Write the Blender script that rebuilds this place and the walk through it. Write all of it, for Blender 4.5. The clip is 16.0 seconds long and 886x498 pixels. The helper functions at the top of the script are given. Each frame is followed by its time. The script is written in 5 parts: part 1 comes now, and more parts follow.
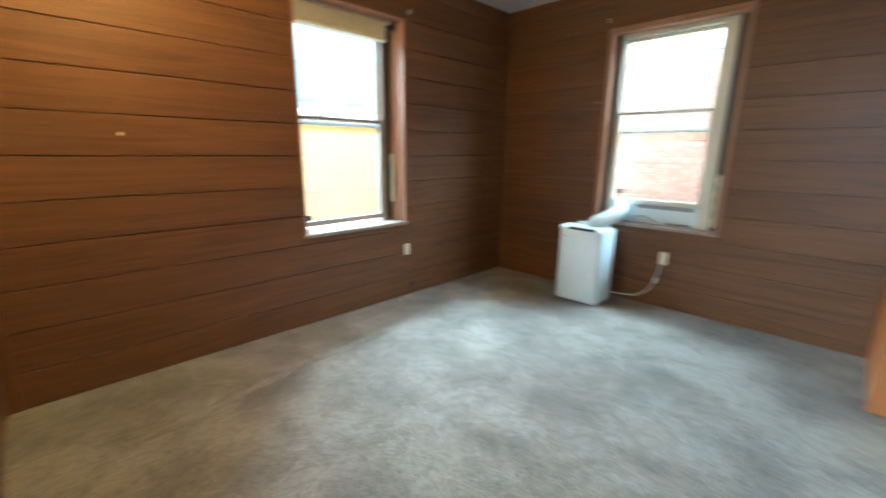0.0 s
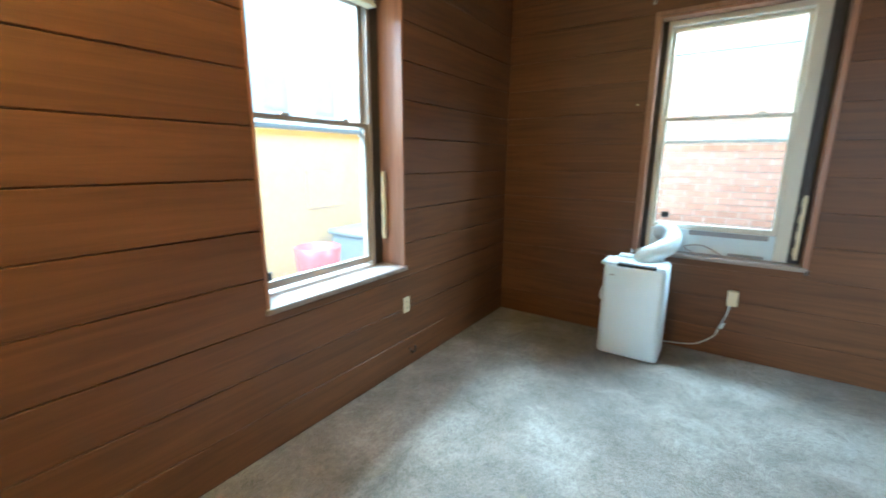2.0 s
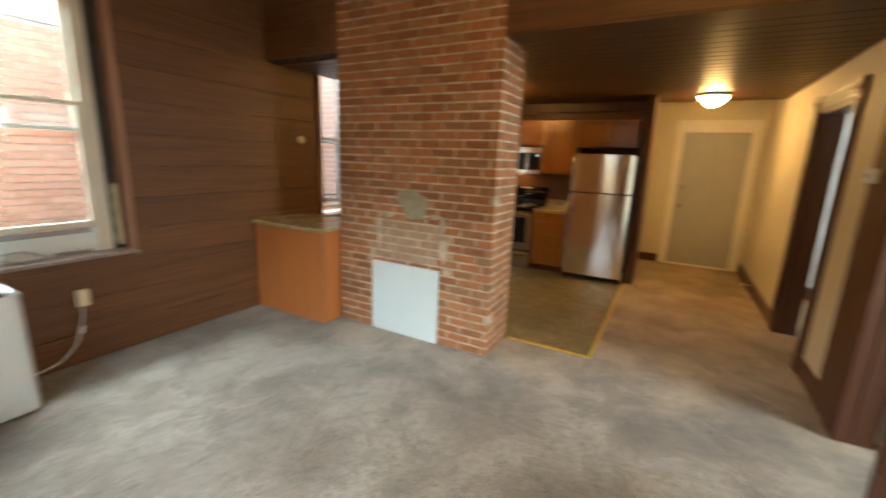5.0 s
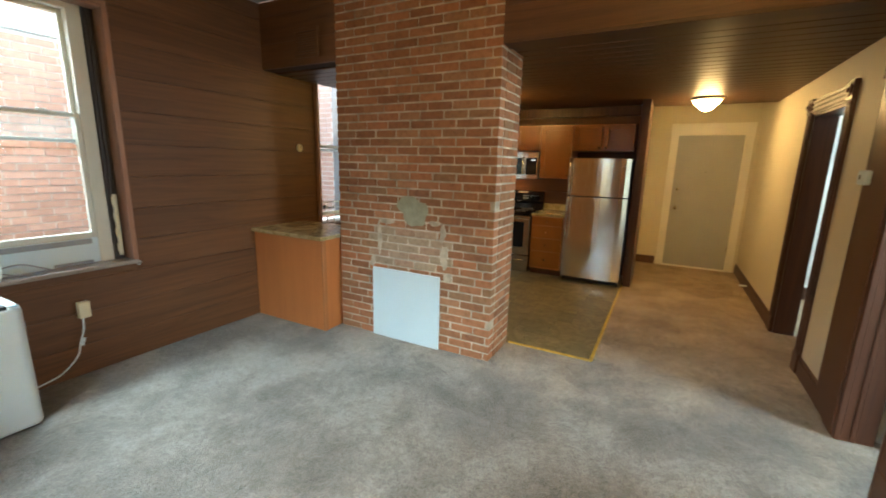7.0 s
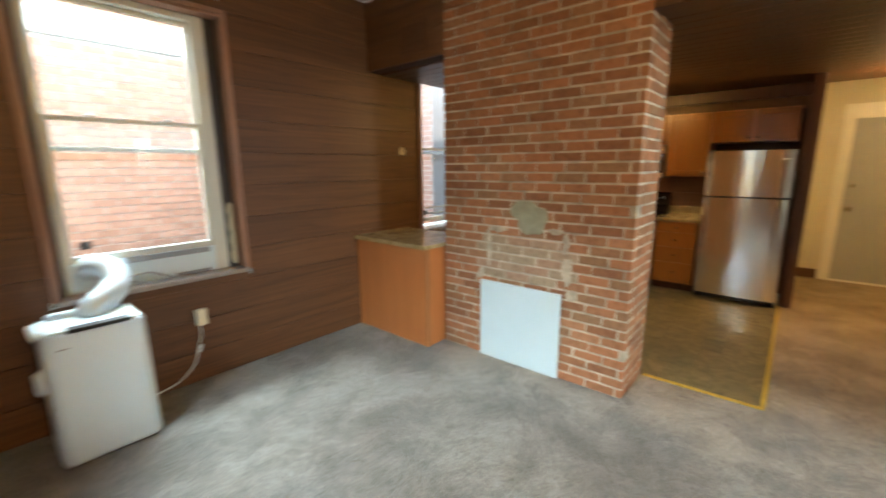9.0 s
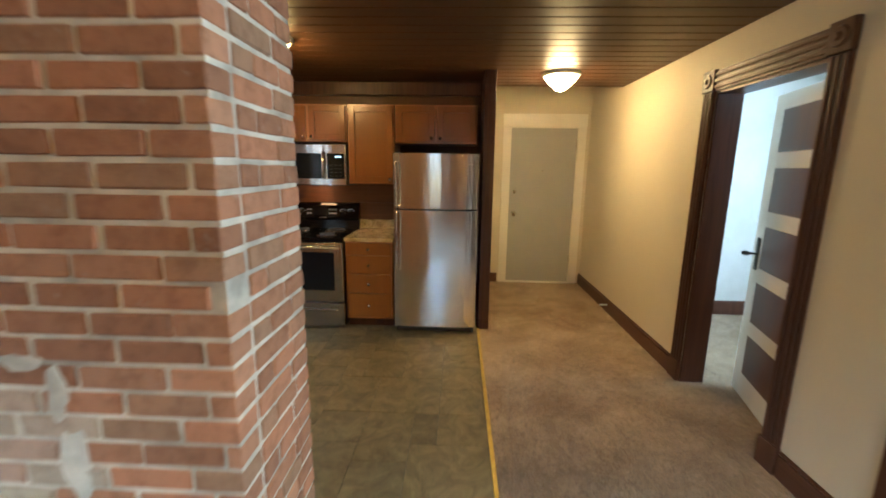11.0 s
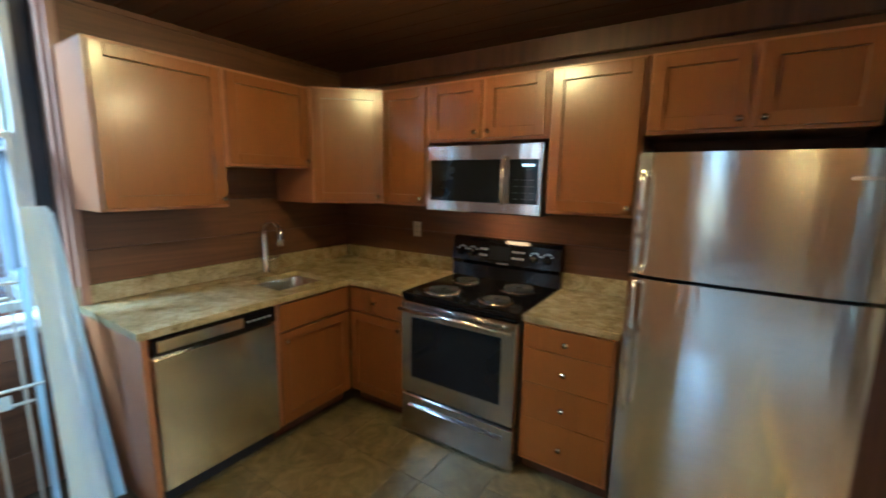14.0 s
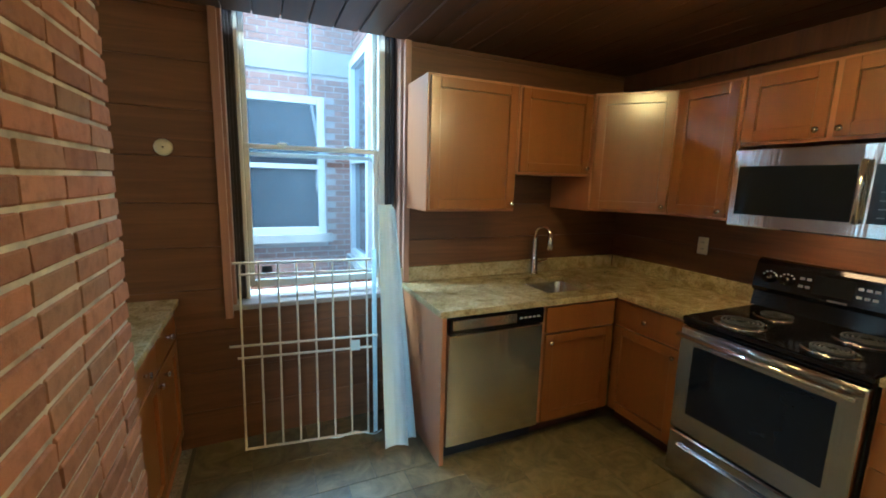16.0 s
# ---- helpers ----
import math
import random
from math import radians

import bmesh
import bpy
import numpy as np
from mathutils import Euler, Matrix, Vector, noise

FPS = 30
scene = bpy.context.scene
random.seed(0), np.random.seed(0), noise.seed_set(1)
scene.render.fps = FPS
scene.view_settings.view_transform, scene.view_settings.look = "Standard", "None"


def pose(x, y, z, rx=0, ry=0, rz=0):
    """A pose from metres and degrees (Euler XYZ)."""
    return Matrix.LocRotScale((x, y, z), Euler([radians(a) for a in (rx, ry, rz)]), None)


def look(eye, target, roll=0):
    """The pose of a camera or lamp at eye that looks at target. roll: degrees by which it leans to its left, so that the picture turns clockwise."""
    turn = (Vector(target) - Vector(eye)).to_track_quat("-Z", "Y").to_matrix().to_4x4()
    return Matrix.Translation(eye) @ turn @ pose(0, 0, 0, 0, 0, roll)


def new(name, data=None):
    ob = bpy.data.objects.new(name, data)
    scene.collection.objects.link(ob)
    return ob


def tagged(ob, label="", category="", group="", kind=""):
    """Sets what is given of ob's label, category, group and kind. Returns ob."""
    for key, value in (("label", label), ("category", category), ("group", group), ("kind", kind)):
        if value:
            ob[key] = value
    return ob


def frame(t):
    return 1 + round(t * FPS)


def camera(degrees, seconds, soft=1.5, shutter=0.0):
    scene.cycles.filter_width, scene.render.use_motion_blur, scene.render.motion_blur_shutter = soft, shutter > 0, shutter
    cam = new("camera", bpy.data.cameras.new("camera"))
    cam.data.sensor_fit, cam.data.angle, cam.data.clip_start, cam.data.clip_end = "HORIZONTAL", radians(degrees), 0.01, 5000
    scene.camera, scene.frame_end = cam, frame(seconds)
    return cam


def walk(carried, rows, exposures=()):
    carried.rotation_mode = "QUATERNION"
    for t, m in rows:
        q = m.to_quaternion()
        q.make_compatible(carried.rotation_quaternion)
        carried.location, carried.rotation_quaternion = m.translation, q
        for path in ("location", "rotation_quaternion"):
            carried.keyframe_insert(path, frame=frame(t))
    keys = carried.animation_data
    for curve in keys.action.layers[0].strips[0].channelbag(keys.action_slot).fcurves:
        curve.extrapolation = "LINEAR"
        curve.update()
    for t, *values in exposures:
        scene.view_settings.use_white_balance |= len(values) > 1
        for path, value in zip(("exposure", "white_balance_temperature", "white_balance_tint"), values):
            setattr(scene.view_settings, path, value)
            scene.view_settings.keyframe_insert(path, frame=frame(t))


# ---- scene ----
cam = camera(94.2, 16.0, 1.8, 0.5)
PATH = [
    (0, (0.36, 0.222, 1.483), (-1.013, 1.6, 1.02), 0.6),
    (0.4, (0.176, 0.278, 1.507), (-1.509, 1.251, 1.045), 1.4),
    (0.5, (0.125, 0.295, 1.488), (-1.589, 1.22, 1.034), 1.3),
    (1, (-0.238, 0.406, 1.5), (-1.851, 1.502, 1.06), 0.4),
    (1.5, (-0.621, 0.54, 1.5), (-2.054, 1.873, 1.088), -0.2),
    (2, (-0.995, 0.671, 1.531), (-2.093, 2.288, 1.108), 0.4),
    (2.5, (-1.33, 0.701, 1.584), (-2.004, 2.532, 1.145), 1.3),
    (3, (-1.686, 0.832, 1.532), (-1.892, 2.775, 1.103), 1.8),
    (3.5, (-1.932, 0.942, 1.561), (-1.597, 2.866, 1.126), 2.3),
    (4, (-2.18, 0.972, 1.544), (-1.266, 2.698, 1.114), 2.6),
    (4.5, (-2.154, 0.885, 1.577), (-0.787, 2.28, 1.148), 2.3),
    (5, (-2.07, 0.818, 1.579), (-0.356, 1.754, 1.148), 2.1),
    (5.2, (-2.033, 0.777, 1.569), (-0.24, 1.551, 1.14), 1.7),
    (7.3, (-2.114, 0.873, 1.593), (-0.432, 1.881, 1.198), 1.2),
    (7.5, (-2.13, 0.897, 1.591), (-0.533, 2.034, 1.196), 1.4),
    (8, (-2.235, 0.982, 1.561), (-0.854, 2.372, 1.161), 1.3),
    (8.5, (-2.161, 1.117, 1.568), (-0.903, 2.617, 1.156), 0.4),
    (9, (-1.864, 1.239, 1.564), (-0.373, 2.513, 1.169), -0.5),
    (9.5, (-1.496, 1.421, 1.549), (0.318, 2.147, 1.121), -0.6),
    (10, (-1.075, 1.454, 1.578), (0.861, 1.686, 1.134), -0.7),
    (10.2, (-0.871, 1.436, 1.582), (1.076, 1.573, 1.148), -0.8),
    (12.3, (1.137, 1.503, 1.554), (3.106, 1.583, 1.208), 2.0),
    (12.5, (1.283, 1.516, 1.567), (3.246, 1.682, 1.222), 2.2),
    (12.7, (1.427, 1.548, 1.565), (3.382, 1.806, 1.234), 2.1),
    (13, (1.622, 1.578, 1.566), (3.55, 2.009, 1.257), 2.0),
    (13.5, (1.821, 1.658, 1.573), (3.67, 2.35, 1.251), 1.7),
    (14, (1.864, 1.778, 1.58), (3.517, 2.855, 1.25), 0.9),
    (14.5, (1.846, 1.849, 1.585), (3.27, 3.215, 1.26), 0.7),
    (15, (1.792, 1.867, 1.573), (2.904, 3.5, 1.263), 0.8),
    (15.5, (1.731, 1.886, 1.589), (2.563, 3.675, 1.268), 0.8),
    (16, (1.712, 1.894, 1.585), (2.515, 3.697, 1.26), 1.5),
]
walk(cam, [(t, look(eye, target, roll)) for t, eye, target, roll in PATH],
     [(0.0, 2.52, 5300, -4), (0.5, 2.58, 5250, -5), (1.0, 2.5, 5100, -8), (2.0, 2.55, 5050, -6), (3.0, 2.2, 6500, 4), (4.0, 2.12, 7300, 10), (5.0, 2.1, 7000, 8),
      (7.5, 2.1, 5700, -1), (8.0, 2.2, 5450, -1), (8.5, 2.38, 5900, 1), (9.0, 2.28, 6250, 3), (9.5, 2.4, 6200, 2), (10.0, 2.35, 5600, 0),
      (12.5, 2.6, 4600, 3), (13.0, 2.68, 3900, -1), (13.5, 2.6, 3700, -4), (14.0, 2.6, 4250, -7), (14.5, 2.55, 4900, -8), (15.0, 2.5, 4850, -9), (15.5, 2.55, 4600, -9), (16.0, 2.4, 4400, -11)])

# ---- world, sun, exposure ----
world = bpy.data.worlds.new("world")
scene.world = world
world.use_nodes = True
sky = world.node_tree.nodes.new("ShaderNodeTexSky")
sky.sky_type = 'NISHITA'
sky.sun_disc = False
sky.sun_elevation = radians(52)
sky.sun_rotation = radians(165)
world.node_tree.links.new(sky.outputs[0], world.node_tree.nodes["Background"].inputs[0])
world.node_tree.nodes["Background"].inputs[1].default_value = 0.15
sun = new("sun", bpy.data.lights.new("sun", 'SUN'))
sun.data.energy = 1.1
sun.data.angle = radians(4)
sun.data.color = (1.0, 0.94, 0.85)
sun.matrix_world = look((2.0, -6.0, 9.0), (0.6, 0.0, 0.0))



def sky_lamp(at, to, w, h, watts):
    """Stands in for the open sky seen from a window, out of sight above its head."""
    la = new("sky_light", bpy.data.lights.new("sky_light", 'AREA'))
    la.data.shape, la.data.size, la.data.size_y = 'RECTANGLE', w, h
    la.data.energy = watts
    la.data.color = (0.77, 0.9, 1.0)
    la.matrix_world = look(at, to)


sky_lamp((-1.05, 6.2, 3.65), (-1.0, 1.0, 1.6), 3.6, 1.0, 255)
sky_lamp((2.05, 6.4, 3.9), (2.1, 3.0, 1.0), 1.8, 1.1, 46)
sky_lamp((-6.2, 2.4, 4.7), (0.4, 2.6, 1.4), 5.0, 2.4, 800)
# added lamps, standing in for daylight from unseen windows of the two rooms to the south
sky_lamp((2.6, -2.28, 1.6), (2.6, 0.0, 1.2), 1.2, 1.3, 30)
sky_lamp((0.35, -2.28, 1.6), (0.45, 0.0, 0.7), 1.0, 1.3, 65)

# ---- plan, in metres ----
XW, YN, YS = -2.825, 4.475, -0.07          # living room walls
XH = 0.845                                 # header over the kitchen opening, face of the chimney
ZL, ZK = 3.04, 2.435                        # ceilings
XE, YH, XD = 4.445, -0.255, 5.655          # kitchen end wall, hall wall, hall end wall
CH = (0.845, 1.29, 1.975, 3.525)           # chimney


# ---- materials ----
def mat(name, rough=0.6, metal=0.0, spec=0.5):
    m = bpy.data.materials.new(name)
    m.use_nodes = True
    b = m.node_tree.nodes["Principled BSDF"]
    b.inputs["Roughness"].default_value = rough
    b.inputs["Metallic"].default_value = metal
    b.inputs["Specular IOR Level"].default_value = spec
    return m


def nd(m, kind, **inputs):
    n = m.node_tree.nodes.new(kind)
    for k, v in inputs.items():
        n.inputs[k.replace("_", " ")].default_value = v
    return n


def ln(m, a, b):
    m.node_tree.links.new(a, b)


def coords(m, scale=(1, 1, 1), rot=(0, 0, 0), world_space=True):
    """Position in metres, stretched; shifted for each piece by its own random number."""
    mp = nd(m, "ShaderNodeMapping")
    mp.inputs["Scale"].default_value = scale
    mp.inputs["Rotation"].default_value = rot
    if world_space:
        g = nd(m, "ShaderNodeNewGeometry")
        src = g.outputs["Position"]
    else:
        src = nd(m, "ShaderNodeTexCoord").outputs["Object"]
    info = nd(m, "ShaderNodeObjectInfo")
    mul = nd(m, "ShaderNodeVectorMath")
    mul.operation = 'MULTIPLY_ADD'
    cmb = nd(m, "ShaderNodeCombineXYZ")
    for i in range(3):
        ln(m, info.outputs["Random"], cmb.inputs[i])
    mul.inputs[1].default_value = (37.0, 53.0, 71.0)
    ln(m, cmb.outputs[0], mul.inputs[0])
    ln(m, src, mul.inputs[2])
    ln(m, mul.outputs[0], mp.inputs[0])
    return mp.outputs[0]


def ramp(m, fac, stops):
    r = nd(m, "ShaderNodeValToRGB")
    el = r.color_ramp.elements
    while len(el) < len(stops):
        el.new(0.5)
    for e, (p, c) in zip(el, stops):
        e.position = p
        e.color = (*c, 1)
    ln(m, fac, r.inputs[0])
    return r.outputs[0]


def mixc(m, fac, a, b, mode='MIX'):
    x = nd(m, "ShaderNodeMix")
    x.data_type = 'RGBA'
    x.blend_type = mode
    for sock, v in ((x.inputs[0], fac), (x.inputs[6], a), (x.inputs[7], b)):
        if isinstance(v, (int, float)):
            sock.default_value = v
        elif isinstance(v, tuple):
            sock.default_value = (*v, 1)
        else:
            ln(m, v, sock)
    return x.outputs[2]


def noise_of(m, vec, scale, detail=4.0, rough=0.55, dist=0.0):
    n = nd(m, "ShaderNodeTexNoise", Scale=scale, Detail=detail, Roughness=rough, Distortion=dist)
    ln(m, vec, n.inputs["Vector"])
    return n.outputs["Fac"]


def finish(m, colour=None, bump=None, strength=0.3, dist=0.01, rough=None):
    b = m.node_tree.nodes["Principled BSDF"]
    if colour is not None:
        ln(m, colour, b.inputs["Base Color"])
    if bump is not None:
        bp = nd(m, "ShaderNodeBump", Strength=strength, Distance=dist)
        ln(m, bump, bp.inputs["Height"])
        ln(m, bp.outputs[0], b.inputs["Normal"])
    if rough is not None:
        r = nd(m, "ShaderNodeMapRange")
        r.inputs["To Min"].default_value, r.inputs["To Max"].default_value = rough
        ln(m, bump, r.inputs[0])
        ln(m, r.outputs[0], b.inputs["Roughness"])
    return m


def wood(name, dark, mid, light, along=0, rough=(0.38, 0.6), grain=1.0, spec=0.4, vary=0.35, blot=0.55, relief=0.22):
    """Stained wood with the grain along one axis."""
    m = mat(name, 0.5, 0, spec)
    s = [16.0 * grain] * 3
    s[along] = 0.9 * grain
    v = coords(m, s)
    f = noise_of(m, v, 1.0, 6, 0.62, 1.2)
    v2 = coords(m, [2.2 if i != along else 0.5 for i in range(3)])
    g = noise_of(m, v2, 1.0, 3, 0.5)
    c = ramp(m, f, [(0.25, dark), (0.5, mid), (0.78, light)])
    c = mixc(m, blot, c, ramp(m, g, [(0.3, (0.62, 0.62, 0.62)), (0.7, (1.0, 1.0, 1.0))]), 'MULTIPLY')
    info = nd(m, "ShaderNodeObjectInfo")
    c = mixc(m, vary, c, ramp(m, info.outputs["Random"], [(0.0, (0.72, 0.7, 0.7)), (0.5, (0.95, 0.95, 0.95)), (1.0, (1.0, 0.98, 0.95))]), 'MULTIPLY')
    return finish(m, c, f, relief, 0.004, rough)


def plain(name, colour, rough=0.5, metal=0.0, vary=0.12, scale=3.0, bump=0.05, fine=120.0, spec=0.5):
    """A painted or moulded surface with faint stains and a fine grain."""
    m = mat(name, rough, metal, spec)
    v = coords(m)
    a = noise_of(m, v, scale, 4)
    b = noise_of(m, v, fine, 3)
    dark = tuple(x * (1 - vary) for x in colour)
    c = ramp(m, a, [(0.3, dark), (0.65, colour)])
    return finish(m, c, b, bump, 0.002)


M_WALL = wood("wall_boards", (0.09, 0.039, 0.016), (0.15, 0.066, 0.025), (0.205, 0.092, 0.035), 0)
M_WALLY = wood("wall_boards_side", (0.09, 0.039, 0.016), (0.15, 0.066, 0.025), (0.205, 0.092, 0.035), 1)
M_TRIMC = wood("corner_board", (0.09, 0.039, 0.016), (0.15, 0.066, 0.025), (0.205, 0.092, 0.035), 2)
M_SILL = wood("worn_sill_paint", (0.26, 0.21, 0.18), (0.34, 0.29, 0.25), (0.4, 0.35, 0.31), 0, (0.2, 0.4))
M_BACK = plain("groove_dark", (0.055, 0.027, 0.016), 0.85)
M_CEILW = wood("ceiling_boards", (0.06, 0.026, 0.01), (0.11, 0.049, 0.019), (0.165, 0.074, 0.028), 1)
M_TRIM = wood("dark_trim", (0.06, 0.024, 0.015), (0.1, 0.042, 0.025), (0.14, 0.06, 0.034), 2, (0.3, 0.5))
M_TRIMX = wood("dark_trim_level", (0.06, 0.024, 0.015), (0.1, 0.042, 0.025), (0.14, 0.06, 0.034), 0, (0.3, 0.5))
M_REVEAL = wood("window_reveal_wood", (0.27, 0.135, 0.08), (0.38, 0.2, 0.125), (0.46, 0.26, 0.165), 2, (0.3, 0.5))
M_CAB = wood("cabinet_maple", (0.225, 0.078, 0.011), (0.245, 0.087, 0.012), (0.262, 0.096, 0.014), 2, (0.27, 0.33), 0.6, 0.5, 0.15, 0.3, 0.04)
M_CABX = wood("cabinet_side", (0.35, 0.135, 0.045), (0.38, 0.15, 0.052), (0.41, 0.165, 0.06), 2, (0.34, 0.42), 0.6, 0.5, 0.1, 0.2, 0.05)
for mm in (M_CAB, M_CABX):
    pb = mm.node_tree.nodes["Principled BSDF"]
    pb.inputs["Coat Weight"].default_value = 0.45
    pb.inputs["Coat Roughness"].default_value = 0.16
M_BACKP = wood("orange_back_panel", (0.44, 0.155, 0.045), (0.48, 0.172, 0.05), (0.52, 0.19, 0.057), 2, (0.34, 0.45), 0.6, 0.5, 0.1, 0.25, 0.05)
M_CREAM = plain("cream_wall_paint", (0.67, 0.6, 0.44), 0.6, vary=0.06, scale=1.2, bump=0.12, fine=90)
M_WHITEC = plain("white_ceiling_paint", (0.74, 0.73, 0.7), 0.8, vary=0.08, bump=0.2, fine=60)
M_DOORP = plain("grey_door_paint", (0.41, 0.4, 0.36), 0.45, vary=0.06)
M_TRIMW = plain("cream_gloss_trim", (0.8, 0.76, 0.65), 0.35, vary=0.05)
M_PLAST = plain("white_plastic", (0.7, 0.81, 0.85), 0.35, vary=0.04, bump=0.02)
M_PLGREY = plain("grey_plastic", (0.3, 0.31, 0.33), 0.4, vary=0.05)
M_ALMOND = plain("almond_plastic", (0.72, 0.64, 0.44), 0.4, vary=0.05)
M_SASH = plain("sash_vinyl", (0.66, 0.64, 0.55), 0.4, vary=0.08)
# sash colour darkened for the west window, its backlit shade put into the paint
M_SASHB = plain("backlit_brown_sash", (0.33, 0.27, 0.215), 0.45, vary=0.2)
M_SASHD = plain("dark_track", (0.055, 0.045, 0.04), 0.5)
M_BLACK = plain("black_enamel", (0.006, 0.006, 0.007), 0.12, vary=0.2, bump=0.01, spec=0.35)
M_BLACKM = plain("black_matt", (0.02, 0.02, 0.02), 0.6, vary=0.2)
M_BOARD = plain("white_board", (0.6, 0.71, 0.74), 0.5, vary=0.04, bump=0.08)
M_PATCH = plain("green_grey_plaster", (0.36, 0.36, 0.25), 0.9, vary=0.25, scale=14, bump=0.4, fine=45)
M_YELLOW = plain("brass_strip", (0.62, 0.41, 0.05), 0.4, 0.2, vary=0.3, scale=20)
M_CHROME = plain("chrome", (0.75, 0.75, 0.76), 0.12, 1.0, vary=0.03)
M_KNOB = plain("satin_nickel", (0.7, 0.68, 0.64), 0.25, 1.0, vary=0.05)
M_GATE = plain("ivory_paint", (0.62, 0.58, 0.48), 0.4, vary=0.15, scale=9)
M_KEY = plain("dark_grey_print", (0.05, 0.05, 0.055), 0.4)
M_DISPLAY = plain("dark_glass", (0.008, 0.009, 0.011), 0.06, vary=0.1, bump=0.0, spec=0.3)


def steel(name, axis, tone=1.0):
    m = mat(name, 0.2, 1.0)
    s = [260.0] * 3
    s[axis] = 1.5
    f = noise_of(m, coords(m, s), 1.0, 3)
    w = noise_of(m, coords(m, (7, 7, 0.9)), 1.0, 3, 0.6, 0.6)
    c = ramp(m, f, [(0.2, (0.68 * tone, 0.67 * tone, 0.65 * tone)), (0.8, (0.84 * tone, 0.83 * tone, 0.81 * tone))])
    b = m.node_tree.nodes["Principled BSDF"]
    ln(m, c, b.inputs["Base Color"])
    add = nd(m, "ShaderNodeMath")
    add.operation = 'MULTIPLY_ADD'
    add.inputs[1].default_value = 0.01
    ln(m, f, add.inputs[0])
    ln(m, w, add.inputs[2])
    bp = nd(m, "ShaderNodeBump", Strength=0.35, Distance=0.006)
    ln(m, add.outputs[0], bp.inputs["Height"])
    ln(m, bp.outputs[0], b.inputs["Normal"])
    b.inputs["Roughness"].default_value = 0.15
    b.inputs["Anisotropic"].default_value = 0.8
    b.inputs["Anisotropic Rotation"].default_value = 0.25
    tg = nd(m, "ShaderNodeTangent")
    tg.direction_type, tg.axis = 'RADIAL', 'Z'
    ln(m, tg.outputs[0], b.inputs["Tangent"])
    return m


M_STEEL = steel("brushed_steel", 1, 1.1)
M_STEELD = steel("dark_brushed_steel", 1, 0.75)
M_STEELN = steel("brushed_steel_north", 0)


def granite():
    m = mat("gold_granite", 0.16)
    v = coords(m)
    a = noise_of(m, v, 11.0, 8, 0.72, 0.6)
    b = noise_of(m, v, 85.0, 4, 0.7)
    c = ramp(m, a, [(0.28, (0.2, 0.145, 0.065)), (0.42, (0.34, 0.265, 0.125)), (0.55, (0.46, 0.37, 0.2)), (0.7, (0.58, 0.5, 0.33))])
    c = mixc(m, 0.65, c, ramp(m, b, [(0.33, (0.3, 0.24, 0.18)), (0.5, (0.9, 0.88, 0.82)), (0.62, (1.0, 1.0, 1.0))]), 'MULTIPLY')
    return finish(m, c, b, 0.02, 0.002)


M_GRAN = granite()


def carpet():
    m = mat("carpet_pile", 0.95, 0, 0.1)
    v = coords(m)
    big = noise_of(m, v, 2.2, 6, 0.62, 0.3)
    mid = noise_of(m, v, 24.0, 5, 0.65, 0.2)
    fine = noise_of(m, v, 105.0, 4, 0.8)
    tuft = noise_of(m, v, 70.0, 3, 0.6)
    c = ramp(m, big, [(0.34, (0.165, 0.145, 0.115)), (0.5, (0.25, 0.225, 0.187)), (0.62, (0.34, 0.312, 0.268))])
    # the carpet blends to a paler, browner tan towards the hall
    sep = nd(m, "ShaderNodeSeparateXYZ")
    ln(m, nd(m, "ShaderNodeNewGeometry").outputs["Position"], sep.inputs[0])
    along_x = nd(m, "ShaderNodeMath")
    along_x.operation = 'MULTIPLY_ADD'
    along_x.inputs[1].default_value = 2.0
    ln(m, big, along_x.inputs[0])
    ln(m, sep.outputs[0], along_x.inputs[2])
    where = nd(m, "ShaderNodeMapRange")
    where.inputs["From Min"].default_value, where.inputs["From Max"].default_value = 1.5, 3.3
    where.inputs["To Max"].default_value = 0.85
    ln(m, along_x.outputs[0], where.inputs[0])
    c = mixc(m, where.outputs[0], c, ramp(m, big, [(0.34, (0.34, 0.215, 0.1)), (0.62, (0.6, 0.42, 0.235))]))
    c = mixc(m, 0.5, c, ramp(m, mid, [(0.36, (0.55, 0.54, 0.53)), (0.56, (1.0, 1.0, 1.0))]), 'MULTIPLY')
    c = mixc(m, 0.9, c, ramp(m, fine, [(0.36, (0.3, 0.3, 0.3)), (0.58, (1.0, 1.0, 1.0))]), 'MULTIPLY')
    add = nd(m, "ShaderNodeMath")
    add.operation = 'ADD'
    ln(m, fine, add.inputs[0])
    ln(m, tuft, add.inputs[1])
    finish(m, c, add.outputs[0], 0.9, 0.012)
    b = m.node_tree.nodes["Principled BSDF"]
    b.inputs["Sheen Weight"].default_value = 0.25
    b.inputs["Sheen Roughness"].default_value = 0.5
    return m


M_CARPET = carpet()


def vinyl():
    m = mat("slate_vinyl", 0.35)
    v = coords(m)
    a = noise_of(m, v, 6.0, 8, 0.7, 1.4)
    b = noise_of(m, v, 40.0, 4, 0.6)
    c = ramp(m, a, [(0.3, (0.08, 0.063, 0.03)), (0.5, (0.16, 0.127, 0.065)), (0.7, (0.25, 0.205, 0.113))])
    info = nd(m, "ShaderNodeObjectInfo")
    c = mixc(m, 0.8, c, ramp(m, info.outputs["Random"], [(0.0, (0.52, 0.54, 0.53)), (0.35, (0.68, 0.67, 0.62)), (0.65, (0.85, 0.82, 0.72)), (1.0, (1.0, 0.96, 0.84))]), 'MULTIPLY')
    return finish(m, c, b, 0.1, 0.004, (0.28, 0.5))


M_VINYL = vinyl()
M_GROUT = plain("vinyl_joint", (0.09, 0.08, 0.06), 0.7)


